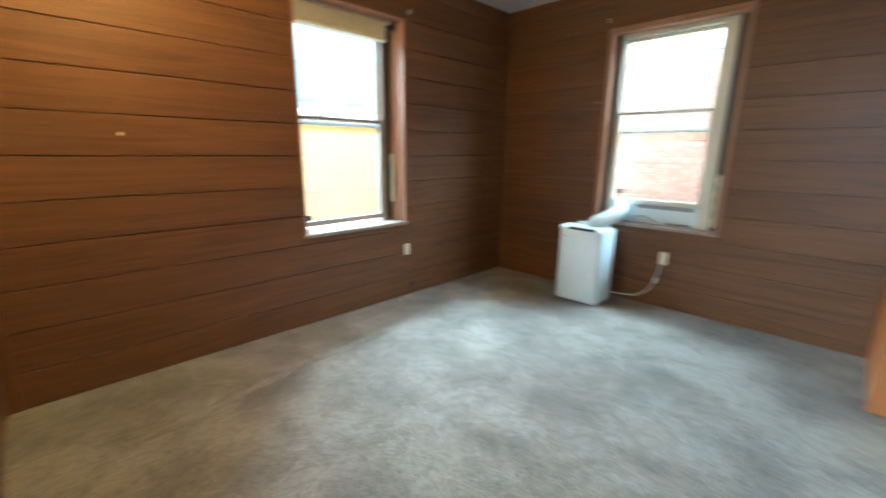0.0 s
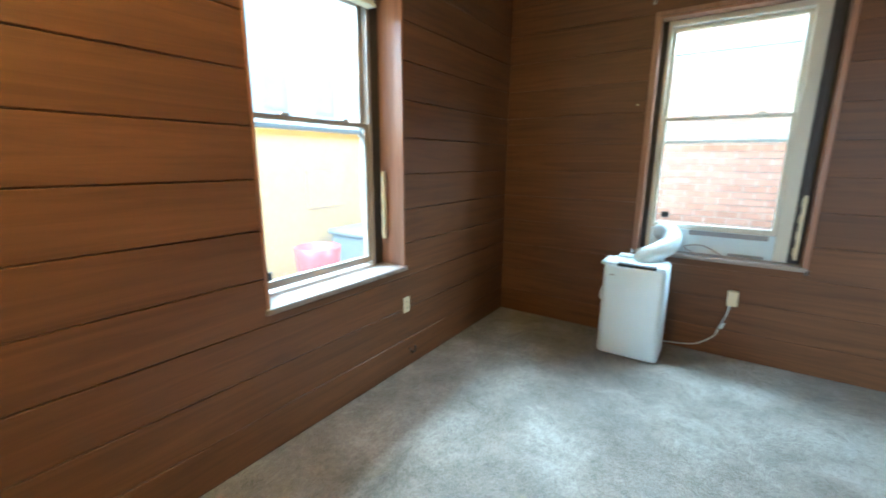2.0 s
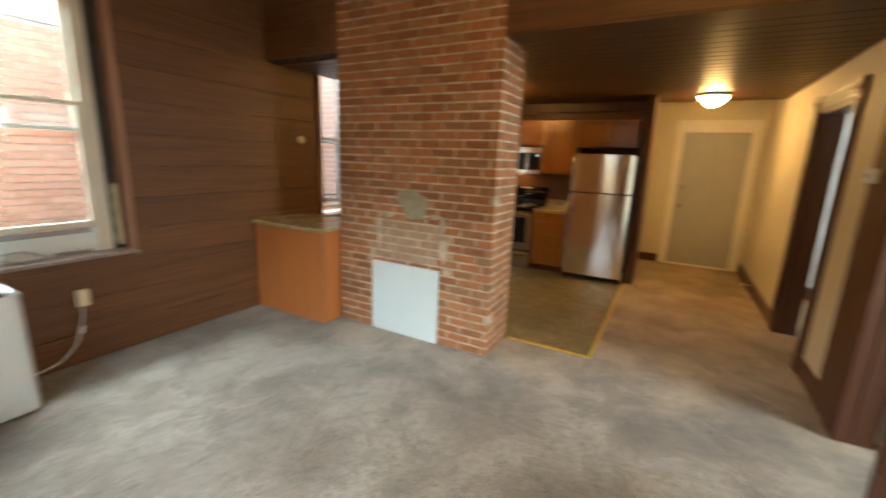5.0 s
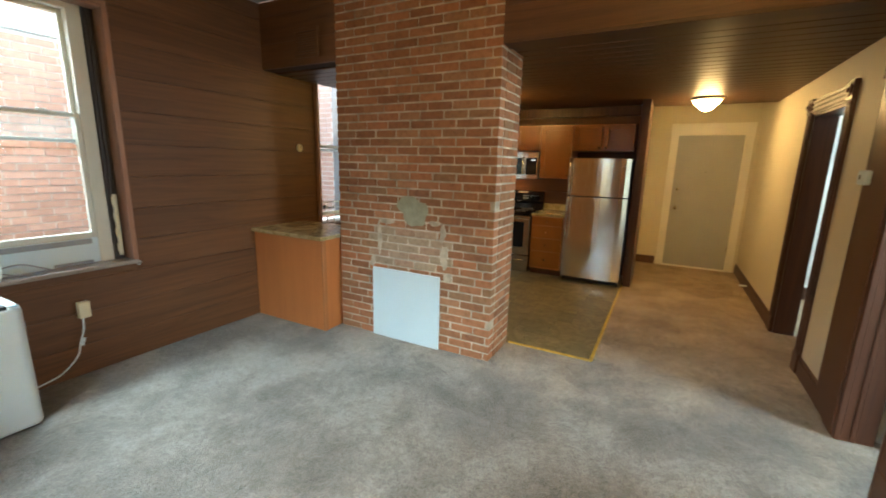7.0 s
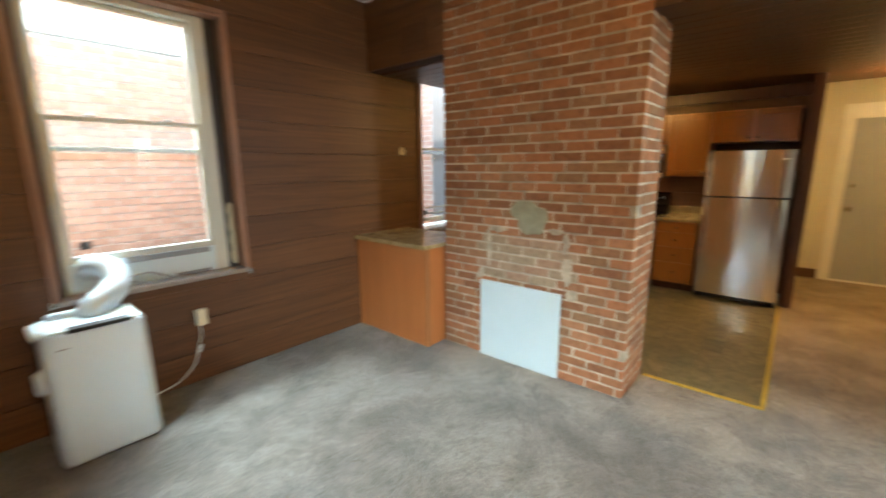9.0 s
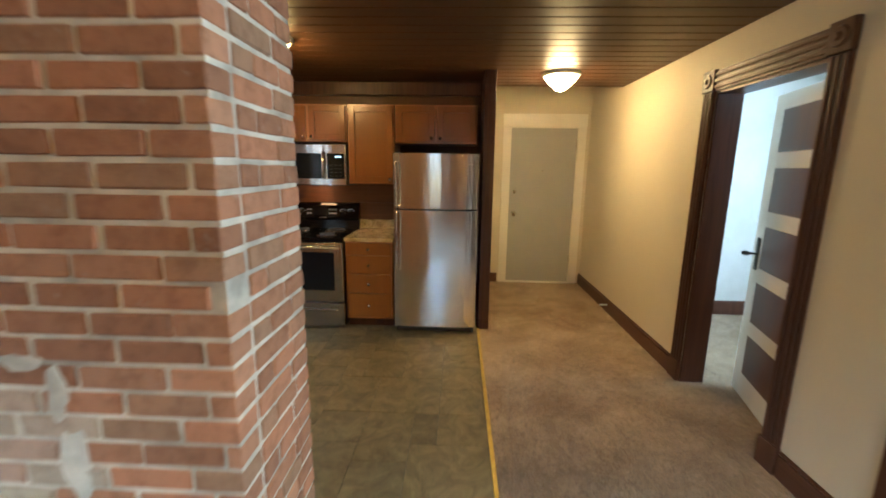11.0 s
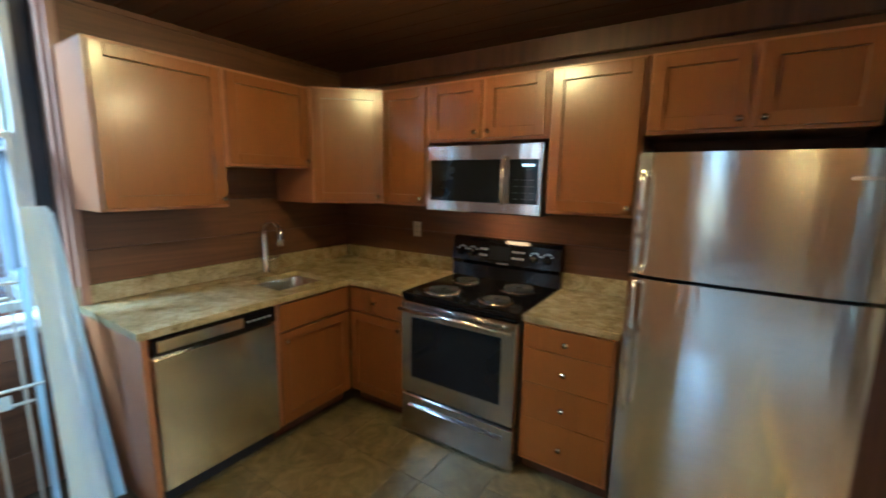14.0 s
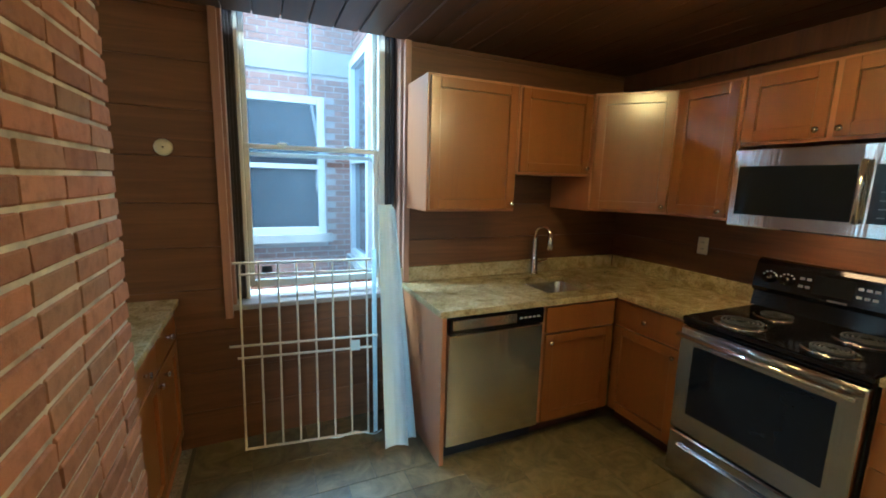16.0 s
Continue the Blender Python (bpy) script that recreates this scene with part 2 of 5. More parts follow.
def brick_mat(name, stops):
    m = mat(name, 0.85, 0, 0.25)
    info = nd(m, "ShaderNodeObjectInfo")
    geo = nd(m, "ShaderNodeNewGeometry")
    add = nd(m, "ShaderNodeMath")
    add.operation = 'ADD'
    ln(m, info.outputs["Random"], add.inputs[0])
    ln(m, geo.outputs["Random Per Island"], add.inputs[1])
    fr = nd(m, "ShaderNodeMath")
    fr.operation = 'FRACT'
    ln(m, add.outputs[0], fr.inputs[0])
    c = ramp(m, fr.outputs[0], stops)
    v = coords(m)
    a = noise_of(m, v, 22.0, 5, 0.65)
    b = noise_of(m, v, 160.0, 4, 0.7)
    c = mixc(m, 0.7, c, ramp(m, a, [(0.3, (0.55, 0.52, 0.5)), (0.55, (0.95, 0.95, 0.95)), (0.75, (1.0, 0.98, 0.94))]), 'MULTIPLY')
    # smears of old mortar
    s = noise_of(m, coords(m), 13.0, 6, 0.7, 0.5)
    c = mixc(m, ramp(m, s, [(0.62, (0, 0, 0)), (0.75, (0.55, 0.55, 0.55))]), c, (0.42, 0.33, 0.25))
    return finish(m, c, b, 0.5, 0.006)


M_BRICK = brick_mat("old_red_brick", [(0.0, (0.27, 0.125, 0.062)), (0.3, (0.36, 0.165, 0.08)), (0.6, (0.44, 0.19, 0.09)), (0.82, (0.3, 0.17, 0.09)), (1.0, (0.48, 0.23, 0.115))])
M_BRICKP = brick_mat("plaster_smeared_brick", [(0.0, (0.36, 0.27, 0.18)), (0.5, (0.43, 0.33, 0.22)), (1.0, (0.42, 0.26, 0.17))])
M_MORTAR = plain("lime_mortar", (0.66, 0.57, 0.43), 0.95, vary=0.55, scale=7, bump=0.6, fine=130)
M_OUTBRICK = brick_mat("neighbour_brick", [(0.0, (0.34, 0.155, 0.09)), (0.5, (0.39, 0.18, 0.11)), (1.0, (0.43, 0.215, 0.14))])
M_OUTMORT = plain("neighbour_mortar", (0.6, 0.5, 0.42), 0.95)
M_STONE = plain("pale_stone", (0.5, 0.47, 0.41), 0.8, vary=0.2, bump=0.3, fine=40)
M_OUTW = plain("white_outdoor_paint", (0.75, 0.75, 0.73), 0.5)
M_DARKGL = plain("dark_window_pane", (0.03, 0.035, 0.045), 0.08)
# far panes painted pale, the wash of overexposure put into their colour
M_PALEGL = plain("washed_out_pane", (0.55, 0.57, 0.58), 0.08)
M_YWALL = plain("yellow_render", (0.5, 0.28, 0.055), 0.8, vary=0.15)
M_CONC = plain("concrete", (0.33, 0.31, 0.27), 0.9, vary=0.25, bump=0.4, fine=50)
M_RED = plain("red_plastic", (0.34, 0.025, 0.02), 0.4)
M_GREYC = plain("grey_cover", (0.11, 0.115, 0.12), 0.6)
M_BLIND = plain("cream_blind", (0.72, 0.68, 0.52), 0.7, vary=0.05)


def glass_mat(name, haze, tint=(0.93, 0.96, 0.95)):
    m = bpy.data.materials.new(name)
    m.use_nodes = True
    t = m.node_tree
    t.nodes.remove(t.nodes["Principled BSDF"])
    tr = t.nodes.new("ShaderNodeBsdfTransparent")
    tr.inputs[0].default_value = (*tint, 1)
    gl = t.nodes.new("ShaderNodeBsdfGlossy")
    gl.inputs["Roughness"].default_value = 0.02
    mx = t.nodes.new("ShaderNodeMixShader")
    mx.inputs[0].default_value = 0.006
    # the translucent share stands for veiling glare as well as dust on the glass
    tl = t.nodes.new("ShaderNodeBsdfTranslucent")
    tl.inputs[0].default_value = (0.8, 0.87, 0.92, 1)
    veil = t.nodes.new("ShaderNodeMixShader")
    veil.inputs[0].default_value = haze
    t.links.new(tr.outputs[0], mx.inputs[1])
    t.links.new(gl.outputs[0], mx.inputs[2])
    t.links.new(mx.outputs[0], veil.inputs[1])
    t.links.new(tl.outputs[0], veil.inputs[2])
    t.links.new(veil.outputs[0], t.nodes["Material Output"].inputs[0])
    return m


M_GLASS = glass_mat("hazy_north_glass", 0.013)
M_GLASSW = glass_mat("hazy_window_glass", 0.021)
# stronger glare veil here, with its bluish cast put into the tint
M_GLASSK = glass_mat("hazy_kitchen_glass", 0.03, (0.8, 0.83, 0.87))


def glow(name, colour, strength):
    m = mat(name, 0.4)
    b = m.node_tree.nodes["Principled BSDF"]
    b.inputs["Base Color"].default_value = (0.9, 0.88, 0.8, 1)
    b.inputs["Emission Color"].default_value = (*colour, 1)
    b.inputs["Emission Strength"].default_value = strength
    return m


M_LAMP = glow("lit_lamp_glass", (1.0, 0.6, 0.22), 31.5)
M_LAMPK = glow("lit_kitchen_lamp_glass", (1.0, 0.58, 0.17), 19.5)
M_LAMPL = glow("lit_living_lamp_glass", (1.0, 0.57, 0.16), 55.0)
M_UNDER = glow("cooktop_lamp", (1.0, 0.48, 0.18), 8.0)
M_LED = glow("display_digits", (0.75, 0.9, 1.0), 0.8)


# ---- mesh helpers ----
def bx(bm, x0, x1, y0, y1, z0, z1, bevel=0.0, seg=1):
    vs = [bm.verts.new((x, y, z)) for x in (x0, x1) for y in (y0, y1) for z in (z0, z1)]
    fs = [bm.faces.new([vs[i] for i in f]) for f in
          ((0, 1, 3, 2), (4, 6, 7, 5), (0, 4, 5, 1), (2, 3, 7, 6), (0, 2, 6, 4), (1, 5, 7, 3))]
    if bevel:
        es = list({e for f in fs for e in f.edges})
        bmesh.ops.bevel(bm, geom=es, offset=bevel, segments=seg, affect='EDGES', profile=0.6)
    return bm


def box(x0, x1, y0, y1, z0, z1, bevel=0.0, seg=1):
    return bx(bmesh.new(), x0, x1, y0, y1, z0, z1, bevel, seg)


def rod(bm, a, b, r, r2=None, n=12):
    a, b = Vector(a), Vector(b)
    d = b - a
    m = Matrix.Translation((a + b) / 2) @ d.to_track_quat("Z", "Y").to_matrix().to_4x4()
    bmesh.ops.create_cone(bm, cap_ends=True, segments=n, radius1=r, radius2=r if r2 is None else r2, depth=d.length, matrix=m)
    return bm


def tube(bm, pts, r, n=10):
    """A round tube through points."""
    pts = [Vector(p) for p in pts]
    rings = []
    for i, p in enumerate(pts):
        d = (pts[min(i + 1, len(pts) - 1)] - pts[max(i - 1, 0)]).normalized()
        q = d.to_track_quat("Z", "Y")
        rr = r[i] if isinstance(r, (list, tuple)) else r
        rings.append([bm.verts.new(p + q @ Vector((rr * math.cos(2 * math.pi * k / n), rr * math.sin(2 * math.pi * k / n), 0))) for k in range(n)])
    for a, b in zip(rings, rings[1:]):
        for k in range(n):
            bm.faces.new((a[k], a[(k + 1) % n], b[(k + 1) % n], b[k]))
    bm.faces.new(rings[0][::-1])
    bm.faces.new(rings[-1])
    return bm


def lathe(bm, centre, profile, n=32):
    """Turns (radius, height) round the upright axis."""
    cx, cy, cz = centre
    rings = [[bm.verts.new((cx + r * math.cos(2 * math.pi * k / n), cy + r * math.sin(2 * math.pi * k / n), cz + h)) for k in range(n)] for r, h in profile]
    for a, b in zip(rings, rings[1:]):
        for k in range(n):
            bm.faces.new((a[k], a[(k + 1) % n], b[(k + 1) % n], b[k]))
    bm.faces.new(rings[0][::-1])
    bm.faces.new(rings[-1])
    return bm


def curve_pts(pts, steps=6):
    """Catmull-Rom through points."""
    p = [Vector(q) for q in pts]
    p = [2 * p[0] - p[1]] + p + [2 * p[-1] - p[-2]]
    out = []
    for i in range(1, len(p) - 2):
        for k in range(steps):
            t = k / steps
            out.append(0.5 * (2 * p[i] + (p[i + 1] - p[i - 1]) * t + (2 * p[i - 1] - 5 * p[i] + 4 * p[i + 1] - p[i + 2]) * t * t + (3 * p[i] - p[i - 1] - 3 * p[i + 1] + p[i + 2]) * t ** 3))
    out.append(p[-2])
    return out


def mesh_of(name, bm, material, smooth=False):
    bmesh.ops.recalc_face_normals(bm, faces=bm.faces)
    me = bpy.data.meshes.new(name)
    bm.to_mesh(me)
    bm.free()
    me.materials.append(material)
    if smooth:
        for p in me.polygons:
            p.use_smooth = True
    return me


def base_of(ob):
    while ob.parent:
        ob = ob.parent
    return ob.location.copy()


def part(name, bm, material, parent, label="", smooth=False):
    """One mesh, given in world metres, under a thing or a part."""
    bmesh.ops.translate(bm, verts=bm.verts, vec=-base_of(parent))
    ob = new(name, mesh_of(name, bm, material, smooth))
    ob.parent = parent
    return tagged(ob, label)


def thing(name, at, label, category, group=""):
    ob = new(name)
    ob.location = at
    ob.empty_display_size = 0.1
    return tagged(ob, label, category, group)


def solid(name, bm, material, label, category, at=(0, 0, 0), group="", smooth=False):
    bmesh.ops.translate(bm, verts=bm.verts, vec=-Vector(at))
    ob = new(name, mesh_of(name, bm, material, smooth))
    ob.location = at
    return tagged(ob, label, category, group)


def struct(name, bm, material, label, category="", smooth=False):
    return tagged(new(name, mesh_of(name, bm, material, smooth)), label, category or name.split("_")[0], "", "structure")


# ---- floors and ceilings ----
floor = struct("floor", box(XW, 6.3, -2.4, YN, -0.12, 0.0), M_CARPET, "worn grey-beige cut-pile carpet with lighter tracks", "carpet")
# a low ripple where the stretched carpet has come loose
bm = bmesh.new()
rows = []
for k in range(41):
    q = k / 40
    c = Vector((-2.05 - 0.22 * q + 0.02 * math.sin(9 * q) + 0.008 * math.sin(31 * q), 0.35 + 1.95 * q, 0.0))
    h = 0.009 * math.sin(math.pi * min(q * 6, 1, (1 - q) * 6) / 2) * (0.7 + 0.3 * math.sin(17 * q))
    rows.append([bm.verts.new(c + Vector((x, 0, z))) for x, z in ((-0.045, -0.001), (-0.02, h * 0.6), (-0.006, h), (0.008, h * 0.75), (0.03, -0.001))])
for a, b in zip(rows, rows[1:]):
    for k in range(4):
        bm.faces.new((a[k], a[k + 1], b[k + 1], b[k]))
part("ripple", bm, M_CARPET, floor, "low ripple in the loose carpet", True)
ceiling_living = struct("ceiling_living", box(XW - 0.3, XH, YS - 0.2, YN + 0.3, ZL, ZL + 0.15), M_WHITEC, "white painted ceiling of the living room", "ceiling")
bm = box(XH + 0.15, 4.62, YH - 0.2, YN, ZK + 0.02, ZK + 0.1)
xx = XH + 0.16
while xx < 4.61:
    bx(bm, xx, min(xx + 0.136, 4.616), YH + 0.002, YN - 0.002, ZK, ZK + 0.03, 0.004)
    xx += 0.142
ceiling_kitchen = struct("ceiling_kitchen", bm, M_CEILW, "low dark-stained tongue-and-groove board ceiling", "ceiling")
ceiling_hall = struct("ceiling_hall", box(4.62, XD + 0.2, YH - 0.2, 2.2, ZL, ZL + 0.15), M_CREAM, "cream painted higher ceiling at the hall end", "ceiling")


# ---- walls ----
GROOVE = 0.2425


def boards(wall, axis, face, a0, a1, z0, z1, inward, holes, material, first=0.222):
    """Level boards on one face of a wall, cut round its openings. axis 0: the wall runs along x, 1: along y."""
    meshes = {}
    z = z0
    k = 0
    while z < z1 - 0.01:
        top = min(z0 + first + k * GROOVE, z1)
        cuts = [(a0, a1)]
        for h0, h1, hz0, hz1 in holes:
            if z < hz1 - 0.005 and top > hz0 + 0.005:
                if z < hz0 - 0.02 or top > hz1 + 0.02:
                    zs = [(z, hz0)] if z < hz0 - 0.02 else []
                    zs += [(hz1, top)] if top > hz1 + 0.02 else []
                    for q0, q1 in zs:
                        board(wall, axis, face, h0, h1, q0, q1, inward, material, meshes)
                new_cuts = []
                for c0, c1 in cuts:
                    if h1 <= c0 or h0 >= c1:
                        new_cuts.append((c0, c1))
                        continue
                    if h0 > c0:
                        new_cuts.append((c0, h0))
                    if h1 < c1:
                        new_cuts.append((h1, c1))
                cuts = new_cuts
        for c0, c1 in cuts:
            board(wall, axis, face, c0, c1, z, top, inward, material, meshes)
        z = top
        k += 1


def board(wall, axis, face, c0, c1, z, top, inward, material, meshes):
    key = (round(c1 - c0, 3), round(top - z, 3))
    if key[0] < 0.02 or key[1] < 0.015:
        return
    if key not in meshes:
        L, H = c1 - c0, top - z
        n = 8
        bm = bmesh.new()
        # face with rounded long edges
        e = 0.85 if inward > 0 else 0.35
        prof = [(-0.028, 0.0), (-0.006 * e, 0.0005), (0.0, 0.006 * e), (0.0, H - 0.007 * e), (-0.005 * e, H - 0.003 * e), (-0.028, H - 0.003 * e)]
        rows = []
        for i in range(n + 1):
            u = L * i / n
            rows.append([bm.verts.new(((u, d * inward, h) if axis == 0 else (d * inward, u, h))) for d, h in prof])
        for r0, r1 in zip(rows, rows[1:]):
            for j in range(len(prof) - 1):
                bm.faces.new((r0[j], r0[j + 1], r1[j + 1], r1[j]))
        bm.faces.new(rows[0])
        bm.faces.new(rows[-1][::-1])
        meshes[key] = mesh_of("plank", bm, material)
    ob = new("plank", meshes[key])
    ob.location = (c0, face, z) if axis == 0 else (face, c0, z)
    ob.parent = wall


W1 = (1.795, 2.885, 0.77, 2.65)       # west window opening: y0 y1 z0 z1
W2 = (-1.575, -0.455, 0.775, 2.62)    # north window opening: x0 x1 z0 z1
W3 = (1.545, 2.56, 0.83, 2.62)        # kitchen window opening


def holed(axis, face, out, a0, a1, z0, z1, holes):
    """A thick wall with openings through it."""
    bm = bmesh.new()
    lo, hi = sorted((face, face + out))

    def put(p0, p1, q0, q1):
        if p1 - p0 > 0.001 and q1 - q0 > 0.001:
            if axis == 0:
                bx(bm, p0, p1, lo, hi, q0, q1)
            else:
                bx(bm, lo, hi, p0, p1, q0, q1)
    at = a0
    for h0, h1, hz0, hz1 in sorted(holes):
        put(at, h0, z0, z1)
        put(h0, h1, z0, hz0)
        put(h0, h1, hz1, z1)
        at = h1
    put(at, a1, z0, z1)
    return bm


T = 0.022   # the boards stand this far off the wall behind
wall_west = struct("wall_west", holed(1, XW - T, -0.28, YS - 0.15, YN + 0.3, -0.1, ZL, [W1]), M_BACK, "wall of dark brown-stained level wooden boards", "wall")
wall_north = struct("wall_north", holed(0, YN + T, 0.28, XW - T, XE + 0.15, -0.1, ZL, [W2, W3]), M_BACK, "wall of dark brown-stained level wooden boards", "wall")
wall_south = struct("wall_south", holed(0, YS - T, -0.14, XW - T, 0.11, -0.1, ZL, []), M_BACK, "wall of brown-stained level wooden boards", "wall")
wall_header = struct("wall_header", box(XH + T, XH + 0.15, YS - 0.4, YN, ZK + 0.01, ZL), M_BACK, "boarded wall above the wide kitchen opening", "wall")
wall_kitchen = struct("wall_kitchen", box(XE + T, 4.556, 1.15, YN + 0.3, -0.1, ZL), M_BACK, "dark boarded kitchen end wall behind the range", "wall")
wall_hall = struct("wall_hall", holed(0, YH, -0.16, 1.03, XD + 0.2, -0.1, ZL, [(2.06, 2.93, -0.1, 2.1)]), M_CREAM, "smooth cream-painted hall wall", "wall")
wall_hall_end = struct("wall_hall_end", holed(1, XD, 0.2, YH - 0.2, 2.2, -0.1, ZL, [(-0.11, 0.78, -0.1, 2.12)]), M_CREAM, "cream-painted wall at the end of the hall", "wall")
# unseen drop, added to block window light leaking over the low ceiling
wall_over_hall = struct("wall_over_hall", box(4.54, 4.618, YH, 2.0, ZK + 0.1, ZL), M_CREAM, "unseen cream drop closing the gap above the board ceiling", "wall")
wall_hall_side = struct("wall_hall_side", box(4.556, XD, 2.0, 2.2, -0.1, ZL), M_CREAM, "cream-painted side wall beyond the refrigerator", "wall")
wall_over_door = struct("wall_over_door", box(0.11, 1.03, YS - T - 0.14, YS - T, 2.08, ZL), M_TRIMX, "dark stained wall over the brown doorway", "wall")

# ---- chimney core ----
chimney_core = bmesh.new()
bx(chimney_core, CH[0] + 0.001, CH[1] - 0.001, CH[2] + 0.003, CH[3] - 0.003, 0, ZL)
chimney = thing("brick_chimney", (1.067, 2.75, 0), "old red brick chimney breast with pale lime mortar", "chimney")
part("mortar", chimney_core, M_MORTAR, chimney, "pale recessed lime mortar")

# ---- refrigerator ----
def refrigerator():
    t = thing("refrigerator", (4.05, 1.665, 0), "brushed stainless steel top-freezer refrigerator beside a dark panel", "refrigerator")
    y0, y1 = 1.275, 2.05
    part("cabinet", box(3.78, 4.42, y0 + 0.01, y1 - 0.01, 0.05, 1.69, 0.01), M_BLACKM, t, "dark grey cabinet body")
    for nm, z0, z1 in (("freezer_door", 1.205, 1.7), ("fridge_door", 0.07, 1.19)):
        bm = bmesh.new()
        n = 14
        rows = []
        for i in range(n + 1):
            u = i / n
            y = y0 + (y1 - y0) * u
            e = min(u, 1 - u)
            x = 3.70 + 0.02 * (1 - math.sin(min(1, e * 6) * math.pi / 2)) + 0.012 * (2 * u - 1) ** 2
            rows.append([bm.verts.new((x, y, z0)), bm.verts.new((x, y, z1)), bm.verts.new((3.775, y, z1)), bm.verts.new((3.775, y, z0))])
        for a, b in zip(rows, rows[1:]):
            for j in range(4):
                bm.faces.new((a[j], a[(j + 1) % 4], b[(j + 1) % 4], b[j]))
        bm.faces.new(rows[0])
        bm.faces.new(rows[-1][::-1])
        door = part(nm, bm, M_STEEL, t)
        # upright handle at the hinge-free edge
        zz = (1.22, 1.62) if nm == "freezer_door" else (0.62, 1.175)
        h = bmesh.new()
        tube(h, curve_pts([(3.70, y1 - 0.03, zz[0]), (3.665, y1 - 0.03, zz[0] + 0.03), (3.66, y1 - 0.03, (zz[0] + zz[1]) / 2), (3.665, y1 - 0.03, zz[1] - 0.03), (3.70, y1 - 0.03, zz[1])]), 0.012, 8)
        part("handle", h, M_STEEL, door, "curved steel handle", True)
    part("badge", box(3.696, 3.701, 1.33, 1.41, 1.6, 1.612), M_KNOB, t, "small plain maker's badge")
    part("grille", box(3.74, 3.8, y0 + 0.03, y1 - 0.03, 0.02, 0.065), M_BLACKM, t, "black toe grille")
    for yy in (y0 + 0.03, y1 - 0.03):
        part("foot", rod(bmesh.new(), (3.77, yy, 0), (3.77, yy, 0.05), 0.018), M_BLACKM, t)
    return t


refrigerator()


# ---- oriented boxes ----
def obx(bm, o, u, n, u0, u1, n0, n1, z0, z1, bevel=0.0):
    """A box along the level direction u and the outward direction n from the point o."""
    o, u, n = Vector(o), Vector(u).normalized(), Vector(n).normalized()
    vs = [bm.verts.new(o + u * a + n * b + Vector((0, 0, c))) for a in (u0, u1) for b in (n0, n1) for c in (z0, z1)]
    fs = [bm.faces.new([vs[i] for i in f]) for f in ((0, 1, 3, 2), (4, 6, 7, 5), (0, 4, 5, 1), (2, 3, 7, 6), (0, 2, 6, 4), (1, 5, 7, 3))]
    if bevel:
        bmesh.ops.bevel(bm, geom=list({e for f in fs for e in f.edges}), offset=bevel, segments=1, affect='EDGES')
    return bm


def obox(o, u, n, u0, u1, n0, n1, z0, z1, bevel=0.0):
    return obx(bmesh.new(), o, u, n, u0, u1, n0, n1, z0, z1, bevel)


